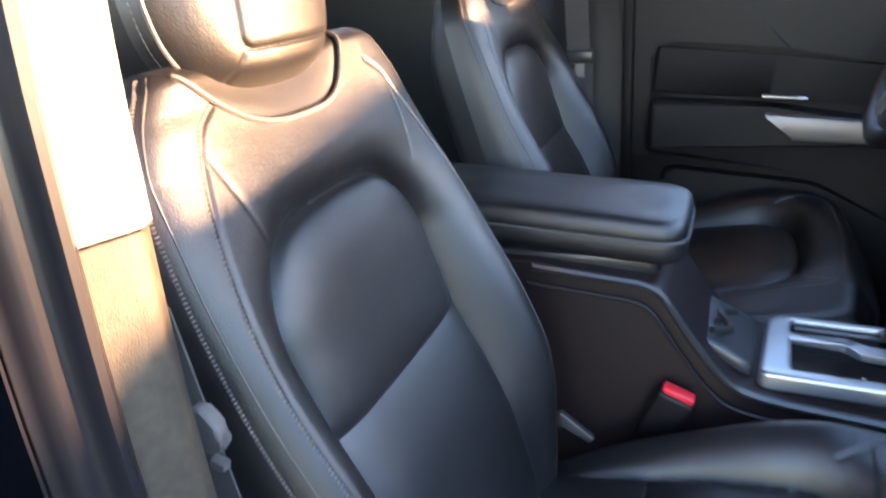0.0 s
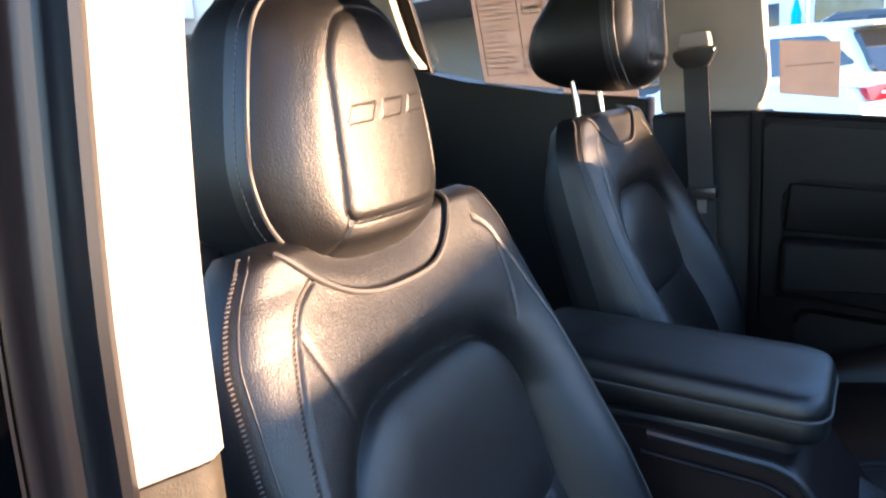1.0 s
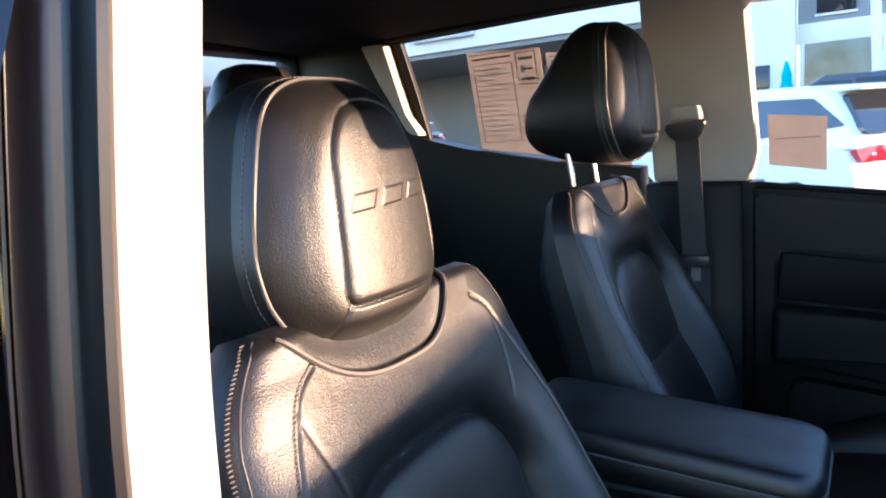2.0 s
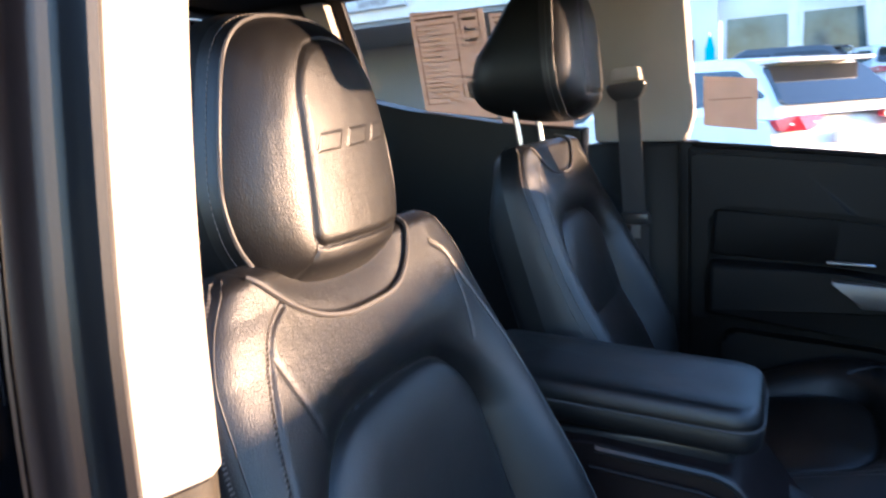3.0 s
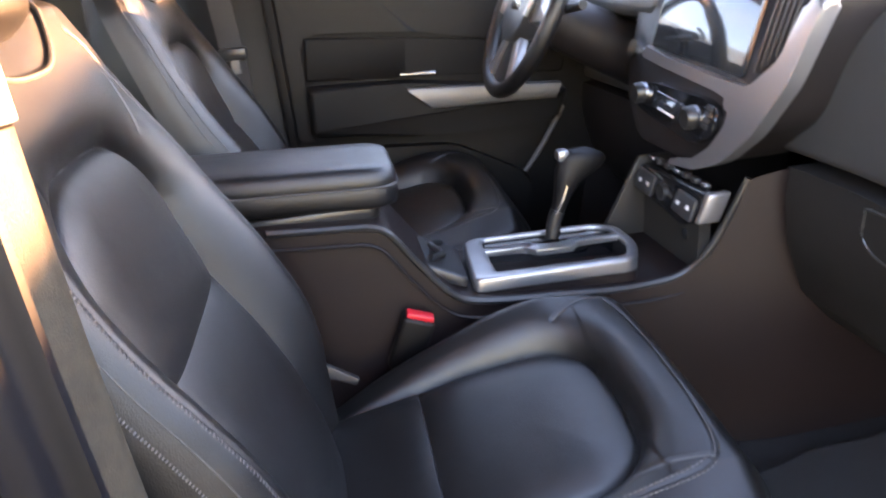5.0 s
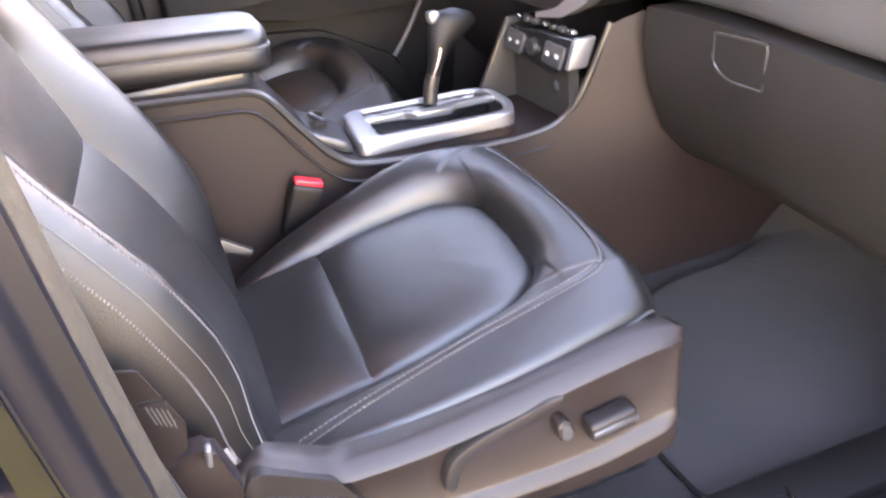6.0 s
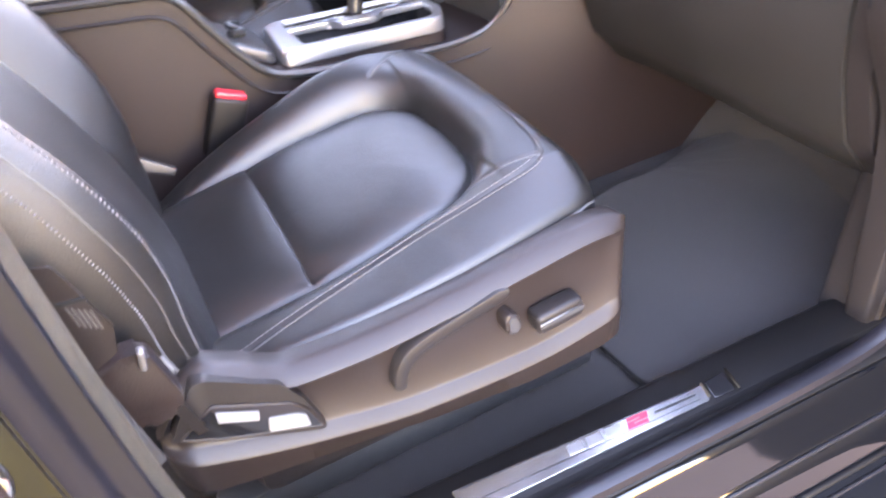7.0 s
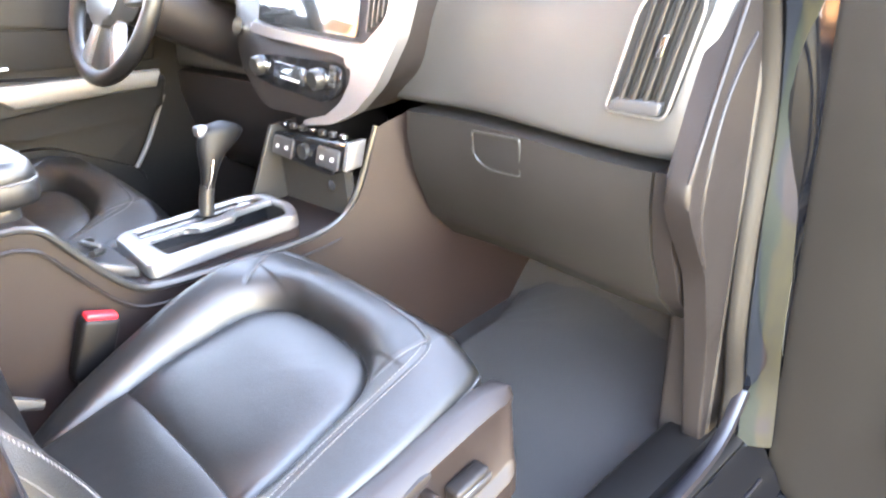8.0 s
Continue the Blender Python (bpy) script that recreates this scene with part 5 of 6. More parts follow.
part("display_bars", prism([(1.0, 1.249), (1.06, 1.2545), (1.06, 1.258), (1.0, 1.2525)], sx, -0.0175, -0.0162), ICON, clim, "pale display figures")
for y, z in ((0.942, 1.262), (1.128, 1.272)):
    c0, c1 = sx(y, z, -0.034), sx(y, z, -0.012)
    kn = part("knob", tube([c1, c1.lerp(c0, 0.85), c0], [0.0185, 0.018, 0.015], 20), SMOOTH, clim, "black climate knob")
    part("knob_ring", tube([sx(y, z, -0.020), sx(y, z, -0.014)], 0.0195, 20), STEEL, kn, "chrome knob ring")
for k in range(4):
    part("button", prism([(0.90 + 0.018 * 0, 1.25 + 0.009 * k), (0.915, 1.252 + 0.009 * k), (0.915, 1.258 + 0.009 * k), (0.90, 1.256 + 0.009 * k)], sx, -0.017, -0.012), PAD, clim)
# switch strip
st = lambda u, v, d: Vector((0.437 + 0.35 * (v - 1.13) + d, u, v))
strip = part("switch_strip", prism(rounded([(0.872, 1.112), (0.91, 1.098), (1.09, 1.110), (1.10, 1.15), (0.872, 1.158)], 0.008, 3), st, -0.004, 0.03, 0.003), GLOSSBLACK, dash, "gloss black switch strip")
part("strip_cap", prism(rounded([(0.862, 1.112), (0.876, 1.112), (0.876, 1.160), (0.860, 1.160)], 0.005, 3), st, -0.007, 0.03, 0.004, 2), SILVER, strip, "satin silver end cap")
for y in (0.92, 1.06):
    sw = part("switch", prism(rounded([(y - 0.032, 1.108), (y + 0.032, 1.112), (y + 0.032, 1.145), (y - 0.032, 1.143)], 0.006, 3), st, -0.008, 0.0, 0.002), PAD, strip, "grey switch pad")
    for k in (-1, 1):
        part("icon", prism([(y + 0.015 * k - 0.005, 1.124), (y + 0.015 * k + 0.005, 1.124), (y + 0.015 * k + 0.005, 1.130), (y + 0.015 * k - 0.005, 1.130)], st, -0.0085, -0.0078), ICON, sw)
part("power_socket", tube([st(0.992, 1.128, -0.012), st(0.992, 1.128, 0.0)], 0.014, 18), SMOOTH, strip, "black socket cap")
for k in range(7):
    part("toggle", box((-0.006, -0.008, -0.004), (0.006, 0.008, 0.006), 0.002, 1, Matrix.Translation(st(0.895 + 0.03 * k, 1.163, 0.004))), STEEL if k % 3 == 0 else PAD, strip)
part("bin_back", prism([(0.905, 1.01), (1.12, 1.01), (1.12, 1.112), (0.905, 1.112)], lambda u, v, d: Vector((0.45 + d, u, v)), 0.0, 0.02), DEEP, dash)
part("bin_socket", tube([(0.448, 0.945, 1.065), (0.452, 0.945, 1.065)], 0.010, 14), STEEL, dash, "round socket")
part("bin_side", prism([(0.36, 1.01), (0.44, 1.16), (0.50, 1.16), (0.50, 1.01)], XZ, 1.105, 1.115, 0.002), SMOOTH, dash)

part("instrument_hood", prism(rounded([(0.50, 1.385), (0.53, 1.475), (0.60, 1.50), (0.76, 1.46), (0.80, 1.38)], 0.03, 4), XZ, 1.19, 1.63, 0.02, 3), DASHPAD, dash, "black instrument hood")
# steering wheel
sw = thing("steering_wheel", "black leather steering wheel with silver spokes", "steering wheel", (0.34, 1.40, 1.42))
SC = Vector((0.327, 1.40, 1.42))
su, sn = Vector((0.43, 0, 0.90)).normalized(), Vector((-0.90, 0, 0.43)).normalized()
wp = lambda a, b, d: SC + Vector((0, a, 0)) + su * b + sn * d
part("rim", tube([wp(0.18 * math.cos(2 * math.pi * i / 60), 0.175 * math.sin(2 * math.pi * i / 60), 0) for i in range(60)], 0.0165, 12, True), LEATHER, sw, "black leather rim")
hub = rounded([(-0.075, 0.05), (0.075, 0.05), (0.08, -0.02), (0.045, -0.075), (-0.045, -0.075), (-0.08, -0.02)], 0.025, 4)
# Hub plastic is a step lighter, standing in for light through the windscreen.
part("hub", prism(hub, wp, -0.02, 0.022, 0.012, 3), PAD, sw, "airbag cover, colour lightened for windscreen light")
for sg in (-1, 1):
    part("spoke", prism(rounded([(sg * 0.06, 0.03), (sg * 0.17, 0.02), (sg * 0.17, -0.02), (sg * 0.065, -0.03)], 0.006, 3), wp, -0.014, 0.008, 0.004, 2), SILVER, sw, "satin silver spoke")
for sg in (-1, 1):
    part("spoke", prism(rounded([(sg * 0.020, -0.062), (sg * 0.050, -0.052), (sg * 0.092, -0.140), (sg * 0.062, -0.160)], 0.006, 3), wp, -0.014, 0.008, 0.004, 2), SILVER, sw, "satin silver lower spoke")
    part("hub_trim", tube(smooth_line([wp(sg * 0.060, 0.064, 0.020), wp(sg * 0.082, 0.045, 0.020), wp(sg * 0.086, 0.010, 0.020), wp(sg * 0.078, -0.020, 0.020)], 6), 0.005, 8), SILVER, sw, "satin silver hub trim")
part("spoke", prism(rounded([(-0.03, -0.06), (0.03, -0.06), (0.05, -0.16), (-0.05, -0.16)], 0.006, 3), wp, -0.016, 0.002, 0.004, 2), SMOOTH, sw, "black lower spoke")
part("emblem", prism(rounded([(-0.028, 0.008), (0.028, 0.008), (0.028, -0.012), (-0.028, -0.012)], 0.006, 3), wp, 0.02, 0.025, 0.002, 1), CHROME, sw, "plain chrome emblem")
part("column", tube([wp(0, 0, -0.02), wp(0, -0.01, -0.30)], [0.055, 0.065], 16), PLASTIC, sw, "black column cover")
part("stalk", tube([wp(-0.05, 0.01, -0.05), wp(-0.17, 0.03, -0.05)], [0.007, 0.009], 8), SMOOTH, sw, "black stalk")
part("ignition", tube([(0.50, 1.24, 1.33), (0.485, 1.24, 1.335)], 0.018, 18), CHROME, dash, "chrome ring")

# far side belt
belt = thing("seat_belt", "dark grey driver's seat belt on its pillar guide", "seat belt", (-0.31, 1.66, 1.65))
part("guide", prism(rounded([(-0.36, 1.668), (-0.268, 1.675), (-0.285, 1.635), (-0.34, 1.632)], 0.012, 4), XZ, 1.605, 1.635, 0.006, 2), SMOOTH, belt, "black belt guide")
part("guide_cover", prism(rounded([(-0.35, 1.672), (-0.285, 1.675), (-0.29, 1.705), (-0.345, 1.702)], 0.006, 3), XZ, 1.625, 1.675, 0.006, 2), TRIM_LIGHT, belt, "light grey adjuster cover")
part("webbing", prism([(-0.335, 1.645), (-0.287, 1.645), (-0.272, 1.36), (-0.322, 1.36)], XZ, 1.612, 1.615), WEBBING, belt, "dark grey webbing")
part("webbing", prism([(-0.322, 1.36), (-0.272, 1.36), (-0.262, 0.80), (-0.312, 0.80)], XZ, 1.635, 1.638), WEBBING, belt, "dark grey webbing")
part("tongue", box((-0.325, 1.60, 1.365), (-0.266, 1.625, 1.392), 0.005, 2), SMOOTH, belt, "black belt tongue")
part("tongue_blade", box((-0.305, 1.606, 1.335), (-0.285, 1.61, 1.368), 0.001, 1), PULL, belt, "steel blade")
# near side belt foot
nb = thing("seat_belt", "dark grey passenger belt and its floor anchor beside the seat", "seat belt", (-0.2, 0.34, 1.0))
part("webbing", prism([(-0.325, 1.40), (-0.295, 1.40), (-0.225, 0.95), (-0.245, 0.94)], XZ, 0.335, 0.337), WEBBING, nb)
part("anchor_cover", prism(rounded([(-0.246, 1.052), (-0.219, 1.055), (-0.206, 1.053), (-0.194, 1.000), (-0.198, 0.986), (-0.228, 0.980), (-0.242, 0.995), (-0.247, 1.026)], 0.006, 3), XZ, 0.342, 0.362, 0.006, 2), CONSOLE, nb, "dark brown anchor sleeve")
part("webbing_end", prism(rounded([(-0.250, 1.150), (-0.235, 1.145), (-0.217, 1.086), (-0.222, 1.064), (-0.246, 1.052)], 0.002, 2), XZ, 0.339, 0.342), PLASTIC_BROWN, nb, "brown folded webbing end")
for k in range(5):
    part("sewn_bar", prism([(-0.239 + 0.0032 * k, 1.113 - 0.002 * k), (-0.2378 + 0.0032 * k, 1.113 - 0.002 * k), (-0.2352 + 0.0030 * k, 1.095 - 0.002 * k), (-0.2364 + 0.0030 * k, 1.095 - 0.002 * k)], XZ, 0.3384, 0.3392), PIPING, nb, "pale sewn bar")
part("sewn_edge", prism([(-0.243, 1.119), (-0.225, 1.1165), (-0.224, 1.1135), (-0.242, 1.1155)], XZ, 0.3382, 0.3392), DEEP, nb, "dark sewn edge")
part("clip", prism(rounded([(-0.211, 1.060), (-0.206, 1.058), (-0.209, 1.040), (-0.214, 1.042)], 0.002, 3), XZ, 0.334, 0.345, 0.003, 2), PULL, nb, "grey clip")

part("belt_tongue", prism(rounded([(-0.292, 1.303), (-0.268, 1.300), (-0.264, 1.318), (-0.281, 1.338), (-0.290, 1.330)], 0.006, 4), XZ, 0.322, 0.334, 0.004, 3), PIPING, nb, "grey belt tongue")
part("belt_stop", prism(rounded([(-0.284, 1.285), (-0.272, 1.283), (-0.270, 1.290), (-0.282, 1.293)], 0.002, 2), XZ, 0.326, 0.334, 0.001, 1), PIPING, nb, "small grey belt stop")

# rear bench
rs = thing("rear_bench", "black leather rear bench seat against the cab wall", "bench seat", (-1.1, CY, 0.66))
part("cushion", box((-1.25, 0.42, 0.92), (-0.78, 1.62, 1.06), 0.05, 4), LEATHER, rs)
part("backrest", box((-0.07, 0.42, -0.32), (0.07, 1.62, 0.30), 0.05, 4, pose(-1.27, 0, 1.32, 0, -10, 0)), LEATHER, rs)

for y in (0.72, 1.34):
    hr = loft([[Vector((-1.26 + 0.055 * a * r + 0.02 * (z - 1.68), y + 0.14 * b * r * (1 - 0.25 * sstep(1.76, 1.88, z)), z)) for a, b in [(math.copysign(abs(math.cos(q)) ** 0.6, math.cos(q)), math.copysign(abs(math.sin(q)) ** 0.5, math.sin(q))) for q in [2 * math.pi * i / 28 for i in range(28)]]] for z, r in ((1.63, 0.55), (1.642, 0.86), (1.67, 0.97), (1.73, 1.0), (1.79, 1.0), (1.84, 0.95), (1.866, 0.82), (1.878, 0.5))])
    part("headrest", hr, LEATHER, rs, "black leather rear headrest")
    for dy in (-0.06, 0.06):
        part("post", tube([(-1.28, y + dy, 1.56), (-1.27, y + dy, 1.65)], 0.006, 8), CHROME, rs, "chrome headrest post")

# labels on the far rear window
def window_label(x0, x1, z0, z1, yoff, label, rows):
    o = thing("window_label", label, "window label", ((x0 + x1) / 2, 1.7, (z0 + z1) / 2))
    pl = lambda u, v, d: Vector((u, side_y(v, 1) + 0.048 + yoff - d, v))
    part("sheet", prism([(x0, z0), (x1, z0 - 0.03 * (x1 - x0) / 0.2), (x1, z1 - 0.012), (x0, z1)], pl, 0.0, 0.001), PAPER, o, smooth=False)
    for k, (a, b, c, d) in enumerate(rows):
        part("print_bar", prism([(x0 + a * (x1 - x0), z0 + c * (z1 - z0)), (x0 + b * (x1 - x0), z0 + c * (z1 - z0)), (x0 + b * (x1 - x0), z0 + d * (z1 - z0)), (x0 + a * (x1 - x0), z0 + d * (z1 - z0))], pl, 0.0012, 0.0016), PRINT, o, smooth=False)
    return o


PRINT_ROWS = [(0.04, 0.96, 0.955, 0.965), (0.06, 0.60, 0.905, 0.925), (0.06, 0.61, 0.85, 0.858), (0.06, 0.075, 0.06, 0.85), (0.595, 0.61, 0.06, 0.85), (0.06, 0.61, 0.06, 0.068), (0.66, 0.93, 0.93, 0.94), (0.66, 0.93, 0.62, 0.63), (0.66, 0.675, 0.62, 0.94), (0.915, 0.93, 0.62, 0.94), (0.72, 0.88, 0.76, 0.785), (0.72, 0.755, 0.735, 0.81), (0.70, 0.89, 0.86, 0.89), (0.70, 0.89, 0.66, 0.69), (0.66, 0.93, 0.30, 0.325), (0.66, 0.93, 0.10, 0.27)]
PRINT_ROWS += [(0.11, 0.11 + 0.36 + 0.09 * math.sin(2.3 * k), 0.80 - 0.052 * k, 0.81 - 0.052 * k) for k in range(14)]
window_label(-0.868, -0.668, 1.64, 1.885, 0.0, "tan printed paper label on the rear window", PRINT_ROWS)
window_label(-0.655, -0.47, 1.60, 1.86, 0.0, "tan printed paper label beside another on the rear window", PRINT_ROWS)
window_label(-0.17, -0.06, 1.568, 1.675, -0.01, "pale paper label on the driver's window", [(0.1, 0.9, 0.5, 0.52)])

# ---------------------------------------------------------------- outside
GZ = 0.20
def lot_z(y):
    """The lot climbs gently towards the showroom."""
    return GZ + lerp_table([(5.0, 0.0), (9.0, 0.22), (13.0, 0.46), (18.0, 0.72), (22.0, 0.85)], y)


bm = bmesh.new()
add_grid(bm, [[Vector((x, y, lot_z(y))) for x in (-400, -100, -40, -20, -10, 0, 10, 20, 40, 100, 400)] for y in [-400, -100, -20, 0] + [4 + 0.5 * i for i in range(40)] + [30, 60, 120, 400]])
ground = solid("ground", bm, ASPHALT, "grey asphalt lot", "ground", "structure")
lawn = bmesh.new()
bmesh.ops.create_grid(lawn, x_segments=4, y_segments=4, size=0.5, matrix=Matrix.Translation((-13.7, -1.95, GZ + 0.03)) @ Matrix.Diagonal((28.6, 2.8, 1, 1)))
solid("lawn", lawn, GRASS, "dry yellow-green strip of lawn beside the lot", "lawn", "structure")
sk = thing("door_striker", "chrome door striker loop on the painted pillar flange", "door striker", (-0.30, 0.20, 1.15), "", "structure")
part("plate", box((-0.318, 0.193, 1.095), (-0.290, 0.206, 1.205), 0.004, 2), STEEL, sk, "steel base plate")
loop = smooth_line([(-0.300, 0.200, 1.152), (-0.284, 0.190, 1.150), (-0.273, 0.184, 1.142), (-0.270, 0.182, 1.130), (-0.274, 0.184, 1.118), (-0.286, 0.190, 1.112), (-0.302, 0.200, 1.113)], 5)
part("loop", tube(loop, 0.005, 10), CHROME, sk, "chrome striker loop")
part("bolt", tube([(-0.300, 0.202, 1.188), (-0.284, 0.192, 1.188)], 0.007, 10), STEEL, sk, "steel bolt head")


def car(name, label, paint, L, H, W, at, heading, tall=1.0, fall=0.0):
    """A parked hatchback; heading in degrees, the nose along local +x."""
    o = thing(name, label, "car", (0, 0, 0), "parked cars")
    M = pose(at[0], at[1], lot_z(at[1]), 0, 0, heading) @ Matrix.Diagonal((1, 1, tall, 1))
    h2, w2 = H, W / 2
    # a fastback roof falls away towards the tail
    up = lambda x, y, z: M @ Vector((x, y, z - fall * max(0.0, 0.3 - x) * max(0.0, z - 0.95) / (h2 - 0.95)))
    low = rounded([(-L / 2, 0.38), (-L / 2 + 0.02, 0.62), (-L / 2 + 0.10, 0.92), (-L / 2 + 0.55, 0.99), (0.35 * L - 0.55, 0.97), (0.35 * L, 0.90), (L / 2 - 0.10, 0.74), (L / 2, 0.55), (L / 2 - 0.02, 0.30), (L / 2 - 0.3, 0.20), (-L / 2 + 0.3, 0.20)], 0.08, 3)
    rings = []
    for k, sc, dz in ((-1.0, 0.90, 0.03), (-0.985, 0.955, 0.015), (-0.95, 0.985, 0.0), (-0.8, 1.0, 0.0), (0.8, 1.0, 0.0), (0.95, 0.985, 0.0), (0.985, 0.955, 0.015), (1.0, 0.90, 0.03)):
        rings.append([M @ Vector((x * (0.97 + 0.03 * (1 - abs(k))), k * w2, 0.55 + (z - 0.55) * sc + dz)) for x, z in low])
    part("body", loft(rings), paint, o)
    cab = [(-L / 2 + 0.10, 0.96), (-L / 2 + (0.60 if fall else 0.58), h2 - 0.14), (-L / 2 + 0.92, h2 - 0.03), (0.0, h2), (0.30, h2 - 0.04), (0.35 * L - 0.25, 0.95)]
    cab_s = [tuple(p)[:2] for p in smooth_line([(a, b, 0) for a, b in cab], 5)]
    rings = []
    for k in (-1, -0.9, 0.9, 1):
        rings.append([up(x * (0.99 if abs(k) == 1 else 1), k * w2 * (0.93 - 0.20 * max(0, (z - 0.95)) / (h2 - 0.95)), z - (0.02 if abs(k) == 1 else 0)) for x, z in cab_s])
    part("cabin", loft(rings), paint, o)
    for sg in (-1, 1):
        for a, b in ((-L / 2 + 0.42, -0.42), (-0.36, 0.35 * L - 0.55)):
            gl = rounded([(a - (0.10 if a < -0.5 else 0), 1.14 if a < -0.5 else 1.02), (b, 1.02), (min(b, 0.28), h2 - 0.12), (max(a, -L / 2 + 0.78), h2 - 0.15)], 0.05, 3)
            part("side_window", prism(gl, lambda u, v, d: up(u, sg * (w2 * (0.93 - 0.20 * (v - 0.95) / (h2 - 0.95)) + d), v), -0.03, 0.008), CARGLASS, o, "tinted side window", False)
    rg = [(-0.74, 1.06), (0.74, 1.06), (0.60, h2 - 0.14), (-0.60, h2 - 0.14)]
    part("rear_window", prism(rounded(rg, 0.06, 3), lambda u, v, d: up(-L / 2 + 0.05 + 0.46 * (v - 0.96) / (h2 - 1.10) - d, u, v), -0.06, 0.014), CARGLASS, o, "tinted rear window", False)
    if not fall:
        part("spoiler", box((-L / 2 + 0.34, -0.60, h2 - 0.115), (-L / 2 + 0.86, 0.60, h2 - 0.075), 0.02, 3, M), paint, o)
    part("windscreen", prism(rounded([(-0.64, 1.0), (0.64, 1.0), (0.56, h2 - 0.1), (-0.56, h2 - 0.1)], 0.06, 3), lambda u, v, d: M @ Vector((0.35 * L - 0.25 - (0.35 * L - 0.55) * (v - 0.95) / (h2 - 0.99) + d, u, v)), -0.02, 0.015), CARGLASS, o, "dark windscreen", False)
    for sg in (-1, 1):
        tl = part("tail_light", prism(rounded([(sg * 0.34, 0.900), (sg * 0.58, 0.825), (sg * 0.84, 0.830), (sg * 0.885, 0.935), (sg * 0.70, 0.965), (sg * 0.36, 0.950)], 0.02, 3), lambda u, v, d: M @ Vector((-L / 2 + 0.025 + 0.30 * max(0, abs(u) - 0.62) + 0.10 * (v - 0.85) - d, u, v)), -0.06, 0.012), TAIL, o, "red tail light", False)
        part("lamp_strip", prism([(sg * 0.46, 0.890), (sg * 0.76, 0.880), (sg * 0.76, 0.900), (sg * 0.46, 0.906)], lambda u, v, d: M @ Vector((-L / 2 + 0.012 + 0.30 * max(0, abs(u) - 0.62) + 0.10 * (v - 0.85) - d, u, v)), 0.0, 0.004), ICON, tl, "", False)
        part("head_light", prism(rounded([(sg * 0.50, 0.66), (sg * 0.86, 0.64), (sg * 0.86, 0.74), (sg * 0.50, 0.72)], 0.02, 3), lambda u, v, d: M @ Vector((L / 2 - 0.03 - 0.3 * max(0, abs(u) - 0.6) + d, u, v)), -0.06, 0.01), CHROME, o, "clear head light", False)
        for x in (-L / 2 + 0.78, L / 2 - 0.82):
            wh = part("wheel", tube([M @ Vector((x, sg * (w2 - 0.20), 0.32)), M @ Vector((x, sg * (w2 + 0.005), 0.32))], 0.32, 22), RUBBER, o, "black tyre")
            part("rim", tube([M @ Vector((x, sg * (w2 - 0.02), 0.32)), M @ Vector((x, sg * (w2 + 0.012), 0.32))], 0.20, 18), STEEL, wh, "silver rim")
    part("bumper", box((-L / 2 - 0.01, -0.70, 0.30), (-L / 2 + 0.10, 0.70, 0.50), 0.03, 2, M), RUBBER, o, "black lower bumper")
    part("plate_bar", box((-L / 2 - 0.01, -0.24, 0.70), (-L / 2 + 0.06, 0.24, 0.80), 0.005, 1, M), ICON, o, "plain pale plate")
    return o


car("hatchback", "white hatchback parked across the lot with its tail to the truck", CARWHITE, 4.3, 1.56, 1.80, (-0.95, 9.1), 136)
car("hatchback", "dark grey hatchback parked beyond the white one", CARGREY, 4.4, 1.60, 1.80, (-0.6, 18.6), 172)
car("hatchback", "pale silver car parked by the showroom", CARWHITE, 4.4, 1.5, 1.8, (2.2, 21.5), 100)
car("hatchback", "dark grey car parked beside the stone pillar", CARGREY, 4.4, 1.5, 1.8, (4.2, 17.6), 105)
car("hatchback", "pale car parked at the end of the row", CARWHITE, 4.4, 1.5, 1.8, (6.6, 19.0), 100)
car("hatchback", "pale silver car parked behind the truck", CARWHITE, 4.4, 1.45, 1.8, (-14.5, 20.0), 175)
# Not in view: added so its roofline keeps the low sun off the seats.
car("unseen_shade_car", "unseen dark grey tall car added ahead of the truck to cast shade", CARGREY, 4.9, 1.836, 1.9, (5.93, 4.66), 112, fall=0.02)

# stone pillar of stacked blocks
pil = thing("stone_pillar", "grey stone block pillar in front of the showroom", "pillar", (1.66, 10.3, GZ))
part("core", box((-0.25, -0.25, GZ), (0.25, 0.25, 4.6), 0, 1, pose(1.66, 10.3, 0, 0, 0, 32)), CONCRETE, pil)
blk = {}
for i in range(11):
    for j in range(4):
        ctr = Vector((1.66, 10.3, GZ + 0.39 * i + 0.195))
        first = 0.36 if i % 2 else 0.21
        for s2 in (-1, 1):
            ln = first if s2 < 0 else 0.57 - first
            key = round(ln, 3)
            if key not in blk:
                blk[key] = finish(box((-ln / 2 + 0.008, -0.04, -0.187), (ln / 2 - 0.008, 0.04, 0.187), 0.02, 2), "block", STONE)
            ob = new("block", blk[key])
            off = (-0.285 + ln / 2) if s2 < 0 else (0.285 - ln / 2)
            ob.matrix_basis = Matrix.Translation(ctr) @ pose(0, 0, 0, 0, 0, 32 + 90 * j) @ Matrix.Translation((off, -0.25, 0))
            ob.parent = pil
            ob.matrix_parent_inverse = pil.matrix_basis.inverted()

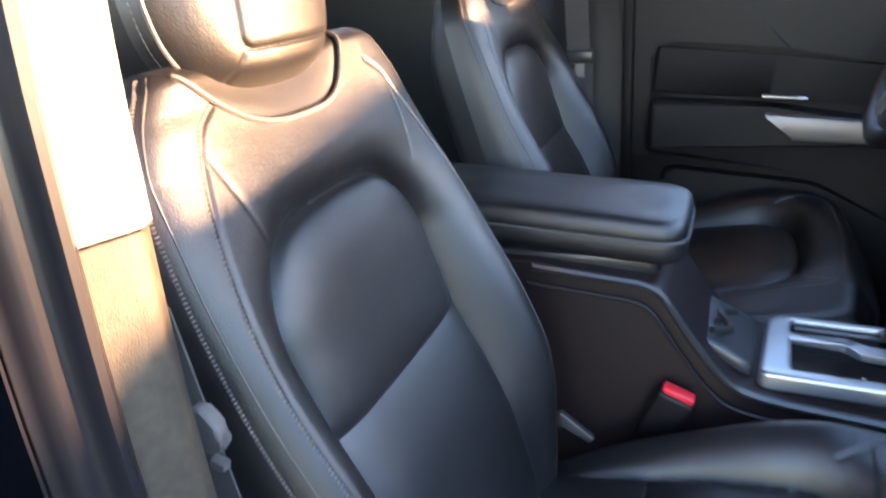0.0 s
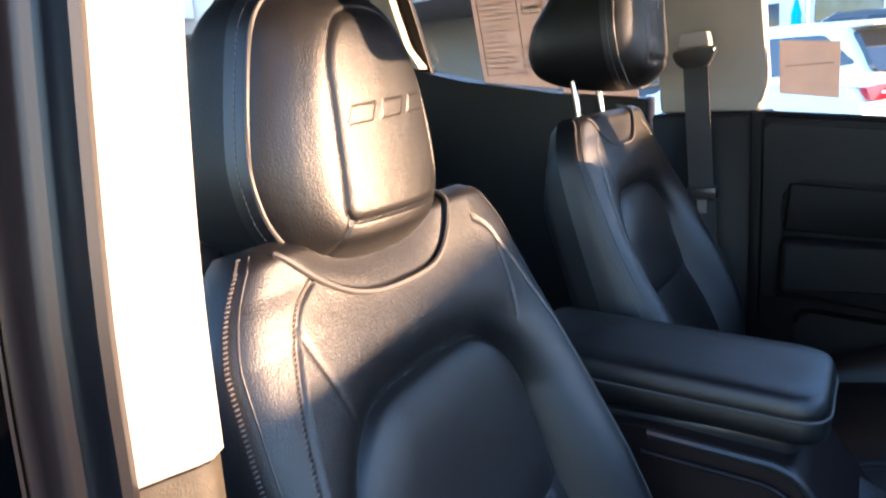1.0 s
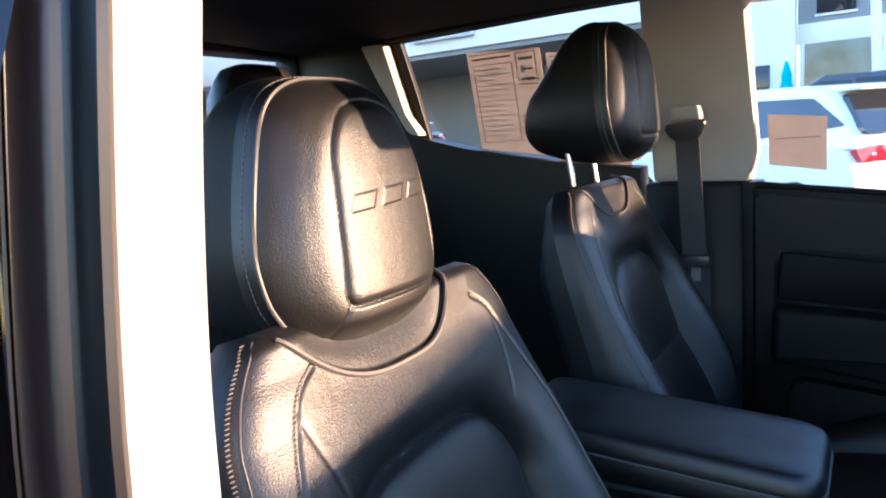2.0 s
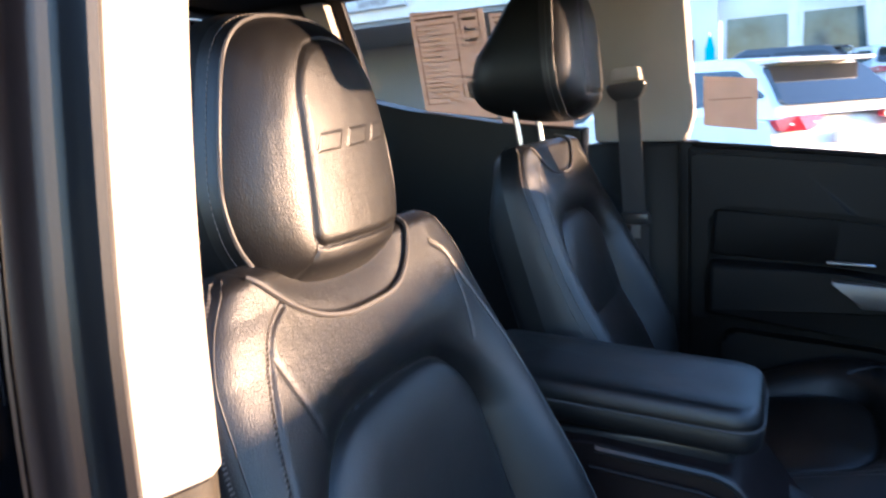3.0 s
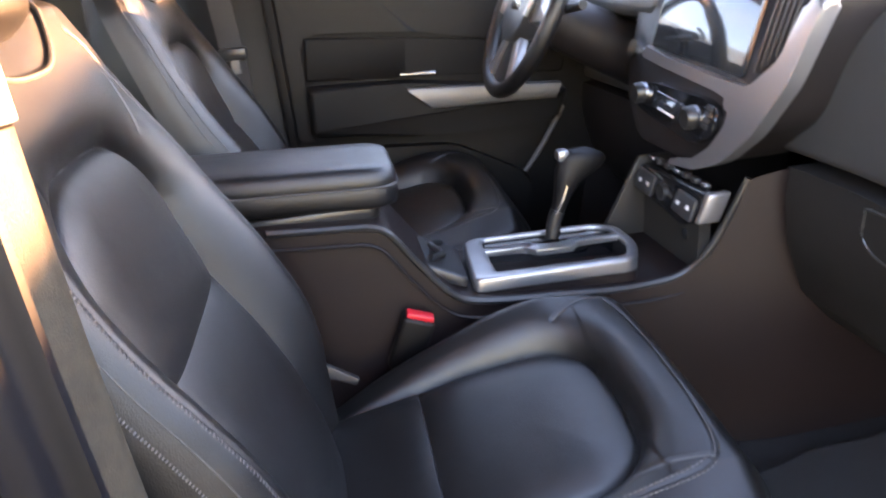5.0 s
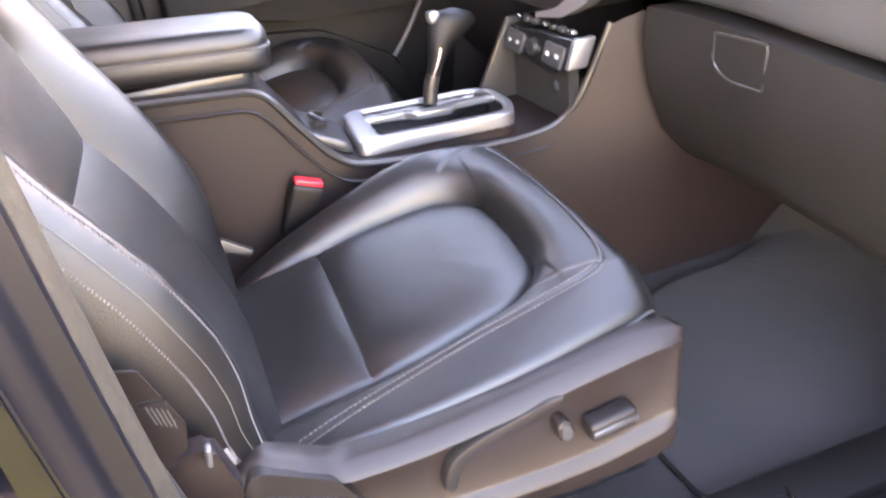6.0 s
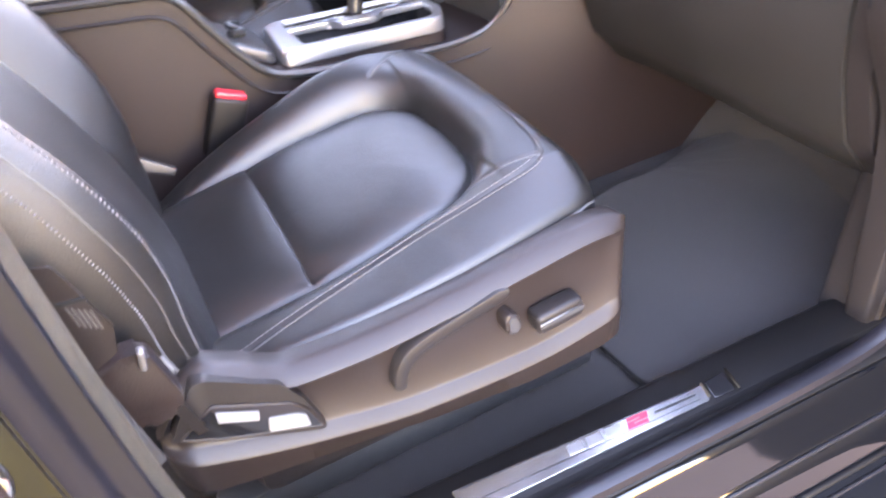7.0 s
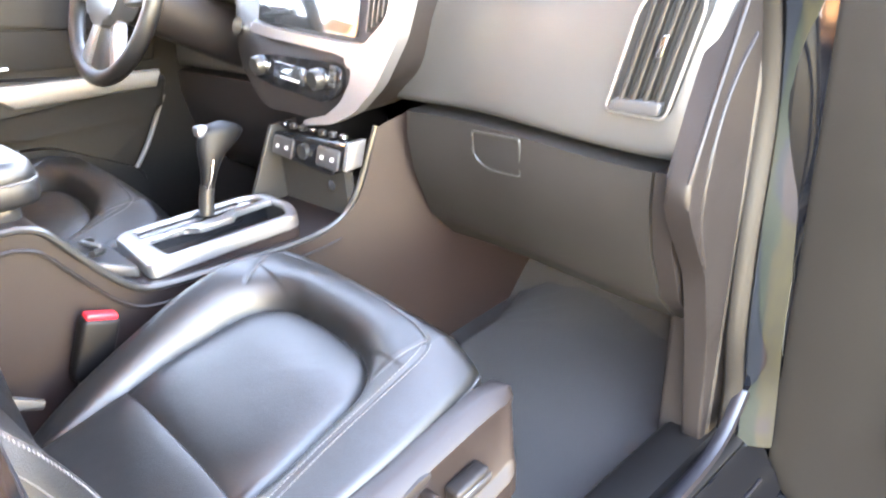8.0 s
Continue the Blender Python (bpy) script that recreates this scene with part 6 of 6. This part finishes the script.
# showroom building
b = thing("building", "white and glass car showroom with grey upper cladding", "building", (0, 28, GZ))
part("wall", box((-5.2, 28.0, GZ), (-2.3, 28.8, 11.0), 0.02), WALLWHITE, b, "white wall panel")
part("wall", box((-2.3, 28.6, 4.2), (28, 29.2, 4.9), 0.02), WALLWHITE, b, "white floor band")
part("wall", box((-2.3, 28.9, 4.9), (28, 29.2, 11.0)), WALLGREY, b, "grey upper cladding")
part("wall", box((-2.3, 31.2, GZ), (28, 31.6, 4.3)), WALLGREY, b, "grey rear wall of the showroom")
for k in range(10):
    x = -2.2 + 2.5 * k
    part("mullion", box((x, 28.44, GZ), (x + 0.16, 28.7, 4.25), 0.01), WALLWHITE, b, "white mullion")
    part("pane", box((x + 0.16, 28.56, GZ + 0.1), (x + 2.5, 28.60, 4.2)), SHOPGLASS, b, "showroom glass")
    part("transom", box((x + 0.16, 28.50, 2.62), (x + 2.5, 28.62, 2.72), 0.01), WALLWHITE, b, "white transom")
    w_ = part("window", box((x + 0.5, 28.80, 5.2), (x + 1.7, 28.92, 6.9), 0.01), CARGLASS, b, "upper window")
    part("frame", box((x + 0.44, 28.78, 5.12), (x + 1.76, 28.86, 5.2)), WALLWHITE, w_)
part("window", box((-3.96, 27.94, 2.2), (-3.1, 28.04, 3.58), 0.01), CARGLASS, b, "small dark window")
part("slanted_fin", prism([(2.6, GZ), (3.1, GZ), (1.9, 11.0), (1.4, 11.0)], XZ, 26.8, 27.4, 0.01), WALLWHITE, b, "white slanted fin")
part("slanted_fin", prism([(0.1, GZ), (0.4, GZ), (0.0, 11.0), (-0.3, 11.0)], XZ, 26.8, 27.4, 0.01), WALLWHITE, b, "white slanted fin")
# service wing
wing = thing("building", "service wing with a white fascia over a dark bay", "building", (-18, 30, GZ))
part("fascia", box((-60, 27.2, 5.6), (-5.2, 28.4, 9.0), 0.02), WALLWHITE, wing, "white fascia")
part("wall", box((-60, 36.0, GZ), (-5.2, 36.6, 5.7)), WALLGREY, wing, "dark grey bay wall")
part("soffit", box((-60, 27.4, 5.4), (-5.2, 36.4, 5.62)), WALLGREY, wing)
for x in (-44, -32, -22.4, -10.0):
    part("post", box((x, 27.6, GZ), (x + 0.7, 28.2, 5.5), 0.02), WALLGREY, wing, "grey bay post")
sg = thing("sign", "white wall sign with dark lettering", "sign", (-16, 27.0, 6.32))
part("board", box((-17.5, 26.9, 6.06), (-14.4, 27.2, 6.60), 0.05, 2), ICON, sg, "white sign board")
fc = bpy.data.curves.new("lettering", "FONT")
fc.body = "Service"
fc.size, fc.extrude, fc.align_x, fc.align_y = 0.52, 0.012, "CENTER", "CENTER"
fc.materials.append(PRINT)
ft = new("lettering", fc)
ft.matrix_basis = pose(-15.95, 26.88, 6.33, 90, 0, 0)
ft.parent = sg
ft.matrix_parent_inverse = sg.matrix_basis.inverted()
# long building behind the truck
bw = thing("building", "long low building with a white roof edge behind the truck", "building", (-32, 20, GZ))
part("fascia", box((-32.8, 4.0, 6.3), (-31.6, 27.0, 8.8), 0.02), WALLWHITE, bw, "white roof edge")
part("wall", box((-34.4, 4.0, GZ), (-33.2, 27.0, 6.4)), WALLGREY, bw)
# closed teal parasol
um = thing("parasol", "closed teal parasol beside the showroom", "parasol", (-2.5, 27.0, GZ))
part("pole", tube([(-2.48, 27, GZ), (-2.48, 27, 3.7)], 0.04, 8), STEEL, um)
fold = [[Vector((-2.48 + r * (1 + 0.22 * math.cos(5 * a)) * math.cos(a), 27 + r * (1 + 0.22 * math.cos(5 * a)) * math.sin(a), z)) for a in [2 * math.pi * i / 40 for i in range(40)]] for z, r in ((2.0, 0.10), (2.2, 0.19), (2.5, 0.15), (2.7, 0.19), (2.9, 0.13), (3.1, 0.15), (3.3, 0.10), (3.5, 0.06), (3.65, 0.02))]
part("canopy", loft(fold), TEAL, um, "folded teal canopy")
